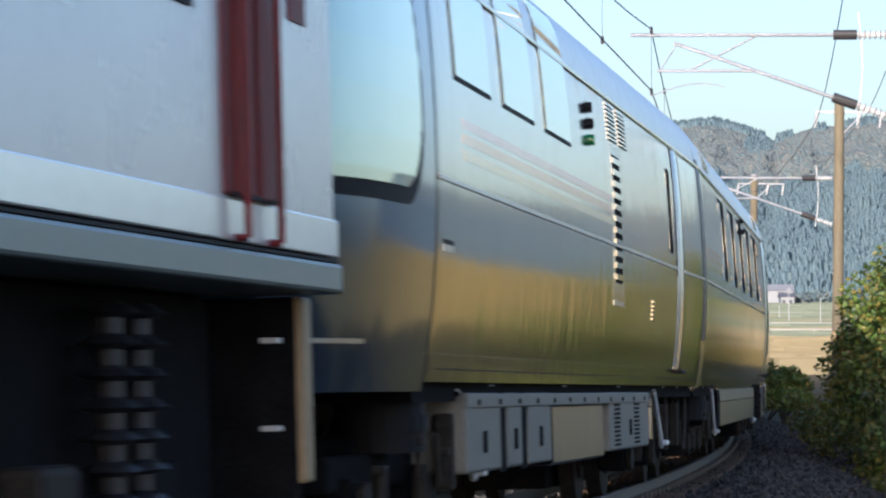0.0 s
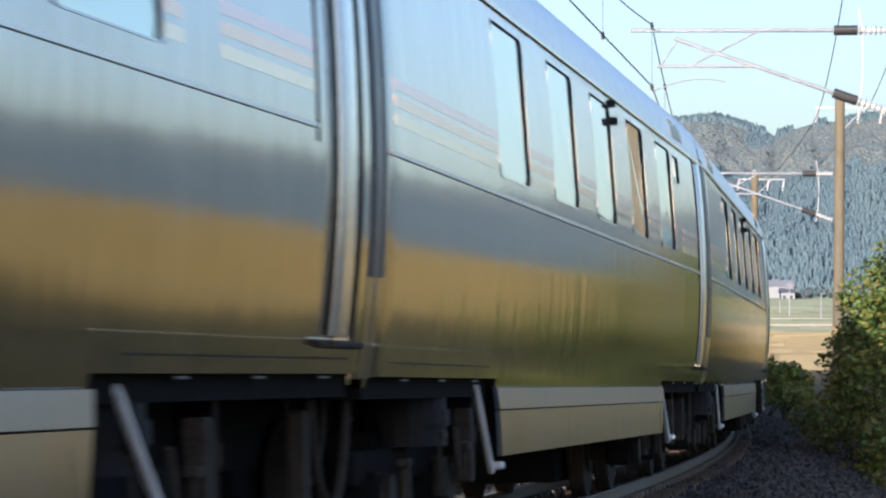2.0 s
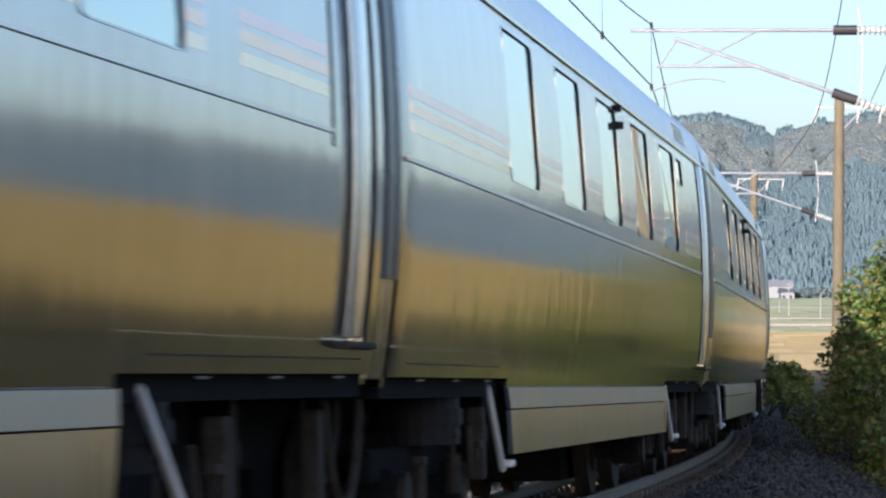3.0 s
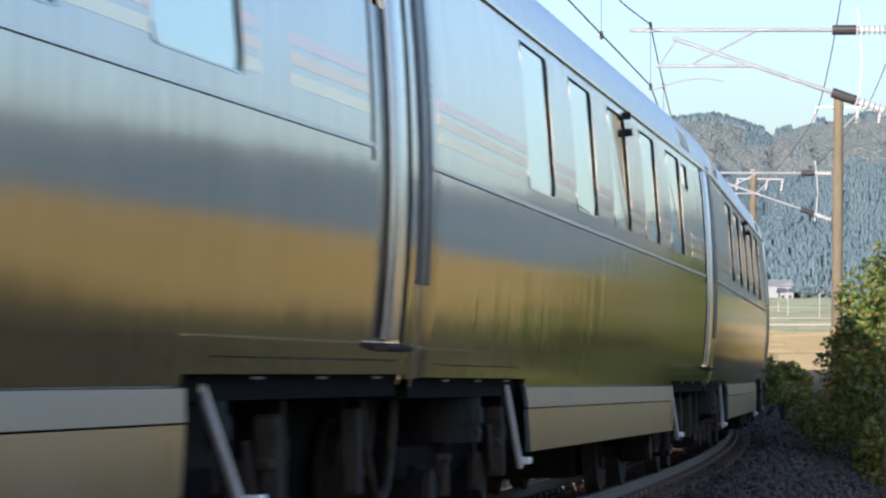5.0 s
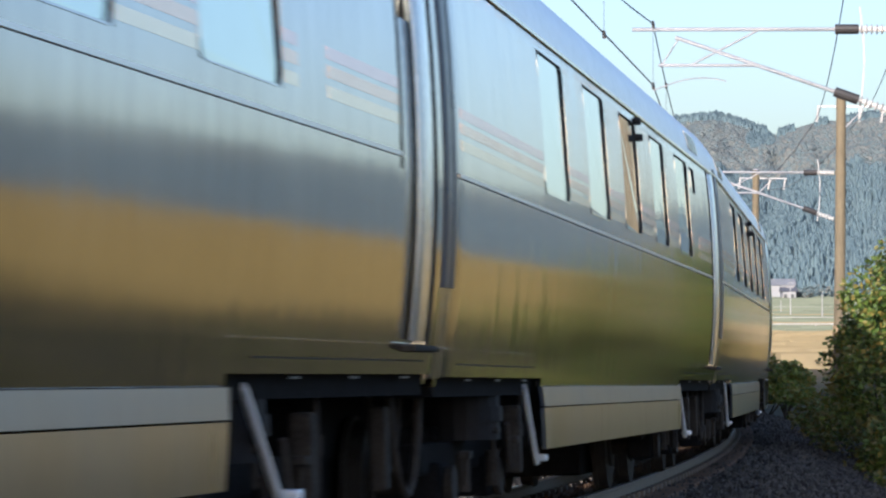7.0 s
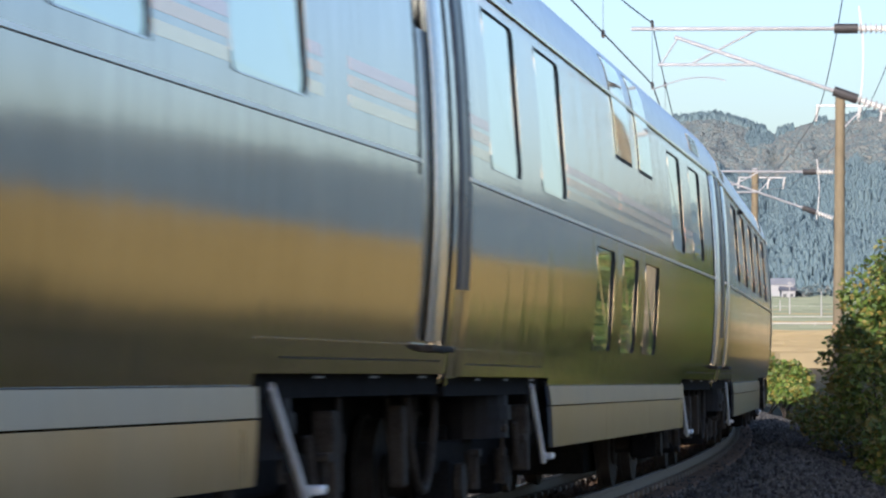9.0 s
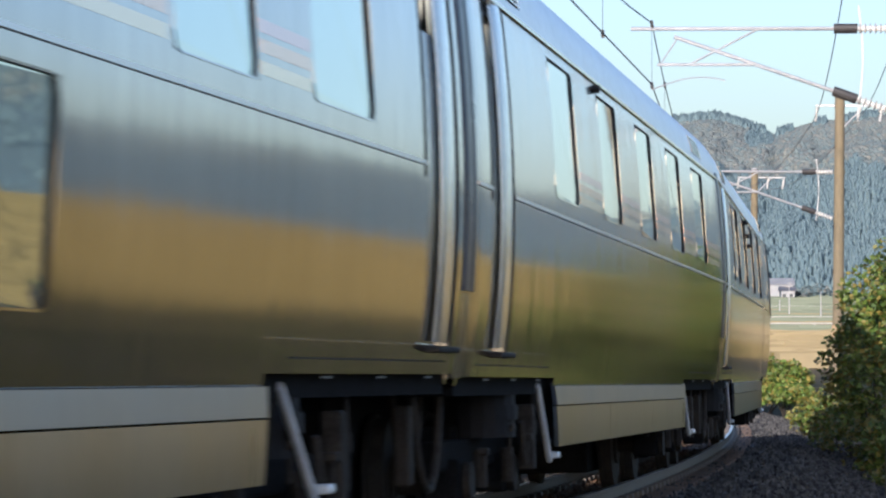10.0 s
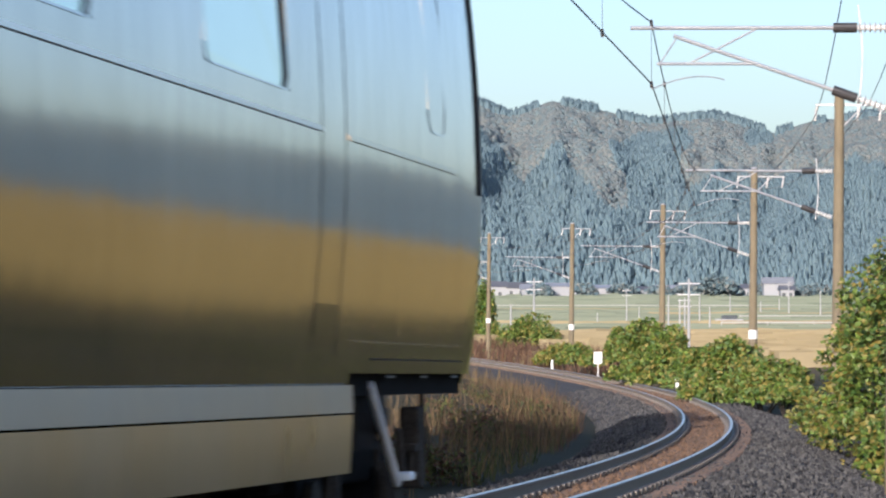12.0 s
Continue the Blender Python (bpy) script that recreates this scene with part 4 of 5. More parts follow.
def side_strip(name, parent, y0, y1, z0, z1, material, proud=0.004, sgn=1, label=""):
    """A thin band that follows the wall's curve."""
    bm = B()
    zs = np.linspace(z0, z1, max(2, int((z1 - z0) / 0.12) + 2))
    cols = []
    for y in (y0, y1):
        cols.append([(bm.verts.new((sgn * (side(z) + proud), y, z)), bm.verts.new((sgn * (side(z) - 0.01), y, z))) for z in zs])
    n = len(zs)
    for i in range(n - 1):
        bm.faces.new((cols[0][i][0], cols[1][i][0], cols[1][i + 1][0], cols[0][i + 1][0]))
    for c in cols:
        for i in range(n - 1):
            bm.faces.new((c[i][0], c[i + 1][0], c[i + 1][1], c[i][1]))
    for i in (0, n - 1):
        bm.faces.new((cols[0][i][0], cols[1][i][0], cols[1][i][1], cols[0][i][1]))
    bmesh.ops.recalc_face_normals(bm, faces=bm.faces)
    return part(name, bm, material, parent, label)


def roof_window(parent, y0, y1, z0, z1):
    """A tall window bent over the roof's shoulder."""
    w = side_strip("window", parent, y0 - 0.025, y1 + 0.03, z0 - 0.025, z1 + 0.02, RUBBER, 0.006)
    p = side_strip("pane", w, y0, y1, z0, z1, GLASS, 0.011, 1, "reflecting curved window pane")
    smooth(w, 40), smooth(p, 40)


def grille(parent, y0, y1, z0, z1, n, sgn=1, up=True, wide=0.5):
    """A louvred opening: frame and slats."""
    g = side_strip("vent", parent, y0, y1, z0, z1, BLACK, 0.002, sgn, "dark louvred vent")
    for i in range(n):
        z = z0 + (z1 - z0) * (i + 0.5) / n
        h = (z1 - z0) / n * wide / 2
        side_strip("slat", g, y0 - 0.01, y1 + 0.01, z - h, z + h, STEEL, 0.012, sgn)
    return g


def coach_door(parent, y0, y1, sgn=1, slot=(0.18, 0.75)):
    d = shell("door", parent, y0 + 0.03, y1 - 0.03, [(y0 + slot[0], y0 + slot[1], 3.05, 3.42)], STEEL, sgn, 1.27, 3.50)
    for v in d.data.vertices:
        v.co.x -= sgn * 0.05
    d["label"] = "recessed stainless folding door"
    bm = B()
    box(bm, sgn * 1.30 - 0.02, sgn * 1.30 + 0.02, y0 + slot[0] - 0.04, y0 + slot[1] + 0.04, 3.0, 3.46)
    part("pane", bm, GLASS, d, "dark door window")
    for yy in (y0, y1):
        side_strip("door_seal", d, yy - 0.014, yy + 0.014, 2.2 if yy == y0 else 1.22, 3.54, RUBBER, 0.006, sgn)
    bm = B()
    zs = np.linspace(1.29, 3.50, 16)
    g = [[bm.verts.new((sgn * (side(z) - 0.03 + 0.05 * math.sin(radians(a))), y1 - 0.23 - 0.15 * math.cos(radians(a)), z)) for a in range(0, 181, 15)] for z in zs]
    for i in range(len(zs) - 1):
        for j in range(12):
            bm.faces.new((g[i][j], g[i][j + 1], g[i + 1][j + 1], g[i + 1][j]))
    for i in (0, -1):
        bm.faces.new(g[i])
    bmesh.ops.recalc_face_normals(bm, faces=bm.faces)
    smooth(part("door_edge", bm, DOORM, d, "bright half-round door edge"), 50)
    bm = B()
    box(bm, min(sgn * 1.30, sgn * 1.47), max(sgn * 1.30, sgn * 1.45), y0 + 0.28, y1 - 0.04, 1.225, 1.26, 0.01)
    part("step", bm, GRIME, d, "worn steel door step")
    return d


def wheelset(parent, y):
    for sg in (-1, 1):
        bm = B()
        tube(bm, (sg * 0.49, y, 0.43), (sg * 0.60, y, 0.43), 0.43, n=32)
        tube(bm, (sg * 0.46, y, 0.43), (sg * 0.50, y, 0.43), 0.455, n=32)
        tube(bm, (sg * 0.60, y, 0.43), (sg * 0.63, y, 0.43), 0.2, n=20)
        smooth(part("wheel", bm, GRIME, parent), 30)
    bm = B()
    tube(bm, (-0.9, y, 0.43), (0.9, y, 0.43), 0.08, n=12)
    smooth(part("axle", bm, GRIME, parent), 30)


def bogie(parent, yc, rod=(-0.42, 0.25)):
    bg = empty("bogie")
    bg.parent = parent
    bg.location = (0, yc, 0)
    for dy in (-1.05, 1.05):
        wheelset(bg, dy)
    bm = B()
    for sg in (-1, 1):
        x = sg * 0.92
        box(bm, x - 0.07, x + 0.07, -1.55, 1.55, 0.50, 0.70, 0.03)
        for dy in (-1.05, 1.05):
            box(bm, x - 0.12, x + 0.14, dy - 0.17, dy + 0.17, 0.30, 0.58, 0.03)
    box(bm, -0.9, 0.9, -0.3, 0.3, 0.55, 0.8, 0.04)
    part("bogie_frame", bm, BLACK, bg)
    # Added black screen: keeps bright ballast from showing through the dark bogie.
    bm = B()
    box(bm, -0.40, 0.40, -1.95, 1.95, 0.16, 0.99, 0.02)
    part("bogie_screen", bm, BLACK, bg, "added black screen between the wheels that keeps the bogie dark")
    for sg in (-1, 1):
        bm = B()
        tube(bm, (sg * 1.22, 1.30, 0.50), (sg * 1.22, 1.30, 1.02), 0.016, n=8)
        tube(bm, (sg * 1.22, 1.30, 0.70), (sg * 1.22, 1.30, 0.80), 0.03, n=8)
        part("cable", bm, GRIME, bg, "grimy hanging cable")
        bm = B()
        tube(bm, (sg * 1.0, 0, 0.70), (sg * 1.0, 0, 1.04), 0.27, n=20)
        tube(bm, (sg * 1.0, 0, 0.82), (sg * 1.0, 0, 0.92), 0.29, n=20)
        part("air_spring", bm, RUBBER, bg, "black rubber air spring")
        for ya, yb in (rod,):
            bm = B()
            tube(bm, (sg * 1.28, ya, 1.05), (sg * 1.28, yb, 0.50), 0.024, n=10)
            part("tie_rod", bm, ROD, bg, "bright diagonal damper rod")
            bm = B()
            box(bm, sg * 1.28 - 0.05, sg * 1.28 + 0.05, yb + 0.14, yb + 0.28, 0.51, 0.56, 0.015)
            part("rod_end", bm, ROD, bg, "bright steel rod end")
        bm = B()
        tube(bm, (sg * 1.25, 0.45, 0.80), (sg * 1.25, 0.55, 0.50), 0.022)
        part("damper", bm, GRIME, bg, "short grimy damper rod")
        bm = B()
        box(bm, sg * 1.2 - 0.06, sg * 1.2 + 0.06, 1.02, 1.14, 0.45, 0.92, 0.02)
        part("hanger", bm, GRIME, bg)
        for ya, za, w in ((-0.12, 0.74, 0.16), (0.84, 0.66, 0.10), (-1.35, 0.60, 0.12)):
            bm = B()
            box(bm, sg * 1.23 - 0.04, sg * 1.23 + 0.04, ya, ya + w, za, za + 0.05, 0.012)
            tube(bm, (sg * 1.23, ya + w / 2, za - 0.16), (sg * 1.23, ya + w / 2, za), 0.014, n=8)
            part("valve", bm, GRIME, bg, "grimy brake valve")
        for yy in (-0.7, 0.62):
            bm = B()
            tube(bm, (sg * 1.12, yy, 0.38), (sg * 1.12, yy, 0.62), 0.05)
            part("brake_cylinder", bm, GRIME, bg)
        for yy in (-1.05, 1.05):
            bm = B()
            tube(bm, (sg * 1.07, yy, 0.43), (sg * 1.12, yy, 0.43), 0.13, n=20)
            part("axle_cap", bm, GRIME, bg)
    return bg


def ends(parent, y, sgn_y, material=STEEL):
    """A coach's end wall, with a rubber gangway."""
    bm = B()
    ring = [(side(z), z) for z in PZ] + ROOF
    full = [(x, z) for x, z in ring] + [(-x, z) for x, z in ring[::-1][1:]]
    vs = [bm.verts.new((x * 0.96, y, z)) for x, z in full]
    f = bm.faces.new(vs)
    r = bmesh.ops.extrude_face_region(bm, geom=[f])
    for v in r["geom"]:
        if isinstance(v, bmesh.types.BMVert):
            v.co.y -= sgn_y * 0.08
    bmesh.ops.recalc_face_normals(bm, faces=bm.faces)
    return part("end_wall", bm, material, parent)


def gap_cover(parent, y0, y1, sgn):
    """The rubber cover over the gap between two coaches, with its pale foot."""
    for nm, za, zb, m, inset, lab in (("gap_cover", 1.60, 3.60, GAPM, -0.006, "dark blue-grey rubber gap cover"), ("gap_cover_foot", 1.08, 1.60, BRIGHT_PLATE, 0.012, "pale steel foot of the gap cover")):
        bm = B()
        zs = np.linspace(za, zb, 14)
        prof = [(y0, -0.10), (y0, -0.012), (y0 + 0.03, 0.0), ((y0 + y1) / 2 - 0.02, 0.0), ((y0 + y1) / 2, -0.02), ((y0 + y1) / 2 + 0.02, 0.0), (y1 - 0.03, 0.0), (y1, -0.012), (y1, -0.10)]
        g = [[bm.verts.new((sgn * (side(z) - inset + o), y, z)) for y, o in prof] for z in zs]
        for i in range(len(zs) - 1):
            for j in range(len(prof) - 1):
                bm.faces.new((g[i][j], g[i][j + 1], g[i + 1][j + 1], g[i + 1][j]))
        for i in (0, -1):
            bm.faces.new(g[i])
        bmesh.ops.recalc_face_normals(bm, faces=bm.faces)
        smooth(part(nm, bm, m, parent, lab), 50)


def gangway(parent, y0, y1):
    for sgn in (1, -1):
        gap_cover(parent, y0 - 0.03, y1 + 0.06, sgn)
    bm = B()
    for i in range(5):
        ya = y0 + (y1 - y0) * i / 5
        box(bm, -0.62, 0.62, ya + 0.01, ya + (y1 - y0) / 5 - 0.01, 1.05, 3.2, 0.02)
    part("gangway", bm, RUBBER, parent, "black rubber gangway bellows")
    for x, low, r in ((1.14, 0.42, 0.028), (1.02, 0.55, 0.022)):
        bm = B()
        rope(bm, [(x, y0 - 0.32 + (y1 - y0 + 0.64) * u, 0.98 - (0.98 - low) * math.sin(math.pi * u) ** 0.6) for u in np.linspace(0, 1, 15)], r, 8)
        part("jumper_cable", bm, GRIME, parent, "grimy dark jumper cable hanging between two coaches")
    bm = B()
    box(bm, 1.06, 1.16, y0 - 0.52, y0 - 0.40, 0.46, 0.93, 0.02)
    part("cable_box", bm, GRIME, parent, "grimy cable junction box")
    bm = B()
    tube(bm, (0, y0 - 0.3, 0.88), (0, y1 + 0.3, 0.88), 0.11)
    part("coupler", bm, BLACK, parent)


def roof(parent, y0, y1, shrink=None):
    bm = B()
    ring = [(1.395, 3.52)] + ROOF
    full = ring + [(-x, z) for x, z in ring[::-1][1:]]
    ys = np.concatenate([[y0, y0 + 0.05, y0 + 0.11], np.linspace(y0 + 0.22, y1 - 0.22, 18), [y1 - 0.11, y1 - 0.05, y1]])
    k = shrink or (lambda y: 1 - 0.018 * max(0.0, (0.22 - min(abs(y - y0), abs(y1 - y))) / 0.22) ** 2)
    g = [[bm.verts.new((x * k(y), y, z)) for x, z in full] for y in ys]
    for i in range(len(ys) - 1):
        for j in range(len(full) - 1):
            bm.faces.new((g[i][j], g[i + 1][j], g[i + 1][j + 1], g[i][j + 1]))
    bmesh.ops.recalc_face_normals(bm, faces=bm.faces)
    rf = smooth(part("roof", bm, ROOFM, parent, "pale metal roof"), 50)
    bm = B()
    for sg in (-1, 1):
        box(bm, sg * 1.40 - 0.012, sg * 1.40 + 0.012, y0, y1, 3.51, 3.535)
    part("gutter", bm, STEEL, rf)
    for k2, yc in enumerate((-6.0, 0.2, 5.6)):
        bm = B()
        box(bm, -0.62, 0.62, yc - 1.1, yc + 1.1, 4.12, 4.24, 0.05)
        part("air_conditioner", bm, ROOFM, rf)
    return rf


def skirt(parent, y0, y1, sgn=1):
    sk = empty("skirt")
    sk.parent = parent
    for nm, zx, n in (("upper_panel", ((0.905, 1.3620), (1.045, 1.3555)), 1), ("lower_panel", ((0.60, 1.346), (0.70, 1.3515), (0.80, 1.3555), (0.895, 1.358)), 3)):
        for i in range(n):
            a, b = y0 + (y1 - y0) * i / n + 0.004, y0 + (y1 - y0) * (i + 1) / n - 0.004
            bm = B()
            prev = None
            for z, x in zx:
                ya, yb = a + (0.5 if i == 0 else 0) * (1.045 - z), b - (0.15 if i == n - 1 else 0) * (1.045 - z)
                cur = [bm.verts.new((sgn * x, y, z)) for y in (ya, yb)]
                if prev:
                    bm.faces.new((prev[0], prev[1], cur[1], cur[0]))
                prev = cur
            r = bmesh.ops.extrude_face_region(bm, geom=list(bm.faces))
            for q in r["geom"]:
                if isinstance(q, bmesh.types.BMVert):
                    q.co.x -= sgn * 0.03
            bmesh.ops.recalc_face_normals(bm, faces=bm.faces)
            smooth(part(nm, bm, SKIRT_TOP if n == 1 else STEEL_LOW, sk), 30)
    return sk


def stripes(parent, spans, z, sgn=1):
    """Faint coloured bands between the windows."""
    for a, b in spans:
        for zz, m in ((z, STRIPE_Y), (z + 0.10, STRIPE_O), (z + 0.19, STRIPE_R)):
            side_strip("stripe", parent, a, b, zz, zz + 0.062, m, 0.0015, sgn, "faint coloured livery stripe")


def door_lamp(parent, y, z, r=0.04, material=RUBBER, sgn=1):
    bm = B()
    tube(bm, (sgn * (side(z) - 0.02), y, z), (sgn * (side(z) + 0.05), y, z), r, r * 0.8, n=14)
    part("side_lamp", bm, material, parent)


def coach(name, label, windows, door, skirts=((-5.95, 5.25),), lower=(), small=(), vents=(), lamps=(), stripe=None, y0=-10.3, y1=9.98, rear_bogie=6.2):
    car = empty(name)
    tagged(car, label, "train coach", group="coaches of the train")
    for sgn in (1, -1):
        full = sgn > 0
        wl = list(windows) + list(lower) + list(small)
        holes = [(a, b, c, d) for a, b, c, d in wl]
        if door:
            holes.append((door[0], door[1], 1.27, 3.50))
        holes += [(y0, min(a for a, _ in skirts) + 0.06, 1.05, 1.105), (max(b for _, b in skirts) - 0.02, y1, 1.05, 1.105)]
        shell("side_wall", car, y0, y1, holes, STEEL, sgn)
        for w in wl:
            window(car, *w, sgn=sgn, r=0.05 if w in small else 0.08)
        if door:
            coach_door(car, *door, sgn=sgn)
        if not full:
            for a, b in skirts:
                skirt(car, a, b, sgn)
            continue
        segs, cur = [], y0 + 0.05
        for a in ([door] if door else []):
            segs.append((cur, a[0] - 0.05))
            cur = a[1] + 0.05
        segs.append((cur, min(y1 - 0.05, 5.36) if rear_bogie > 7 else y1 - 0.05))
        for a, b in segs:
            if b - a > 0.3:
                # Brighter steel than the wall, painting in the highlight along the belt.
                side_strip("belt_rail", car, a, b, 2.262, 2.286, BRIGHT, 0.012, sgn)
        for a, b in skirts:
            skirt(car, a, b, sgn)
        for v in vents:
            grille(car, *v)
        for a in ((y0 + 1.5, y0 + 2.7), (y1 - 3.3, y1 - 2.1)) if y0 < -9 else ():
            grille(car, a[0], a[1], 3.62, 3.82, 6)
        for a, b in ((max(q for _, q in skirts) + 0.4, y1 - 0.4), (y0 + 0.4, min(q for q, _ in skirts) - 0.4)):
            if b - a > 1:
                side_strip("panel_seam", car, a, b, 1.175, 1.183, RUBBER, 0.0015)
                side_strip("panel_trim", car, a - 0.5, b, 1.263, 1.269, BRIGHT_PLATE, 0.003)
        for ly, lz in lamps:
            door_lamp(car, ly, lz)
        if stripe:
            stripes(car, stripe, 2.43)
        for ya, yb in ((max(a for _, a in skirts) + 0.3, y1), (y0, min(a for a, _ in skirts))):
            for i in range(3):
                yy = ya + (yb - ya) * (i + 0.7) / 3.4
                side_strip("jacking_pad", car, yy, yy + 0.20, 1.082, 1.094, GREYBOX, -0.004, 1, "pale worn jacking pad")
    bm = B()
    box(bm, -1.27, 1.27, y0 + 0.05, y1 - 0.05, 0.99, 1.11)
    part("floor_frame", bm, BLACK, car)
    bm = B()
    box(bm, -1.25, 1.25, min(a for a, _ in skirts) + 0.02, max(b for _, b in skirts) - 0.02, 0.62, 1.0)
    part("underfloor", bm, BLACK, car)
    # Dark inner box added along the coach to close the view through the bogies.
    bm = B()
    box(bm, -0.42, 0.42, y0 + 0.3, y1 - 0.3, 0.62, 1.0)
    part("inner_screen", bm, BLACK, car)
    # Added dark block stands for the unlit cabin behind the panes.
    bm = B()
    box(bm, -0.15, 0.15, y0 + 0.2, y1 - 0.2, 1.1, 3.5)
    part("cabin_block", bm, INSIDE, car)
    roof(car, y0, y1)
    ends(car, y0, -1)
    ends(car, y1, 1)
    bogie(car, -7.5, (1.12, 1.72))
    bogie(car, rear_bogie)
    return car


STD_W = [(4.5, 5.95, 2.40, 3.42), (1.88, 3.25, 2.40, 3.42), (-0.82, 0.57, 2.40, 3.42), (-3.5, -2.05, 2.40, 3.42), (-6.25, -4.82, 2.40, 3.42)]


def train():
    cars = []
    std = coach("sleeping_coach", "stainless double-deck sleeping coach with tall tinted windows", STD_W, (8.65, 9.62), small=[(6.3, 6.85, 3.12, 3.40)],
                lamps=[(0.72, 3.45), (0.72, 3.30)], stripe=[(5.98, 6.27), (3.28, 4.47), (0.6, 1.85), (-2.02, -0.85), (-4.79, -3.53), (6.88, 8.6), (-10.1, -6.3)])
    gangway(std, 9.98, 10.2)
    dining = coach("dining_coach", "stainless dining coach with low windows under the belt", [(-6.8, -5.4, 2.40, 3.42), (-9.3, -7.88, 2.40, 3.42), (3.4, 4.8, 2.40, 3.40), (5.9, 7.3, 2.40, 3.40)],
                   (8.65, 9.62), lower=[(-3.42, -2.1, 1.32, 2.16), (-1.4, -0.12, 1.32, 2.16), (0.53, 1.86, 1.32, 2.16)], stripe=[(-5.3, -1.7), (-1.6, 3.3), (4.85, 5.85), (-10.1, -9.35)])
    for a, b in ((-1.65, -0.42), (0.3, 1.46)):
        roof_window(dining, a, b, 3.0, 3.85)
    gangway(dining, 9.98, 10.2)
    eleven = coach("lounge_coach", "stainless sleeping coach with its door at the leading end", [(-6.4, -4.93, 2.40, 3.42), (-3.22, -1.77, 2.40, 3.42), (-0.1, 1.36, 2.40, 3.42), (2.98, 4.45, 2.40, 3.42), (6.05, 7.5, 2.40, 3.42)],
                   (-9.62, -8.65), lamps=[(-3.3, 3.45)], stripe=[(-4.85, -3.3), (-1.7, -0.2), (1.45, 2.9), (4.5, 6.0), (7.6, 9.5)])
    gangway(eleven, 9.98, 10.2)
    last = coach("tail_coach", "stainless tail coach with a sloped end window", [(-7.1, -6.62, 2.40, 3.42), (-6.1, -4.65, 2.40, 3.42), (-3.05, -1.6, 2.40, 3.42), (0.05, 1.55, 2.40, 3.42), (3.2, 4.7, 2.40, 3.42)],
                 (-9.62, -8.65), skirts=((-5.95, 6.4),), lamps=[(-1.45, 3.4), (-1.45, 3.2), (-1.45, 3.05)], y1=9.9, rear_bogie=7.6)
    tail_details(last)
    first = lead_coach()
    cars = [first] + [std] + [copy_thing(std, Matrix()) for _ in range(7)] + [dining, eleven, last]
    return cars


def tail_details(car):
    for a in (5.38, 5.92):
        side_strip("panel_seam", car, a, a + 0.012, 1.2, 3.3, RUBBER, 0.002)
    side_strip("door_panel", car, 5.5, 5.85, 3.0, 3.32, STEEL, 0.004)
    side_strip("step_panel", car, 5.4, 5.9, 1.28, 1.44, STEEL, 0.004)
    bm = B()
    box(bm, -1.1, 1.1, 9.89, 9.94, 2.35, 3.6, 0.01)
    part("end_window", bm, GLASS, car, "large sloped end window")
    window(car, 8.1, 8.62, 2.46, 3.34, r=0.12)
    side_strip("belt_trim", car, 5.98, 8.9, 2.262, 2.29, BRIGHT_PLATE, 0.01)
    side_strip("end_trim", car, 9.66, 9.72, 2.18, 3.5, RUBBER, 0.012)
    for ob in car.children_recursive:
        if ob.type == 'MESH' and ob.name.split(".")[0] in ("roof", "gutter", "end_wall"):
            for v in ob.data.vertices:
                if v.co.y > 8.3 and v.co.z > 3.3:
                    v.co.z -= 0.16 * (v.co.y - 8.3) ** 2 * (v.co.z - 3.3)


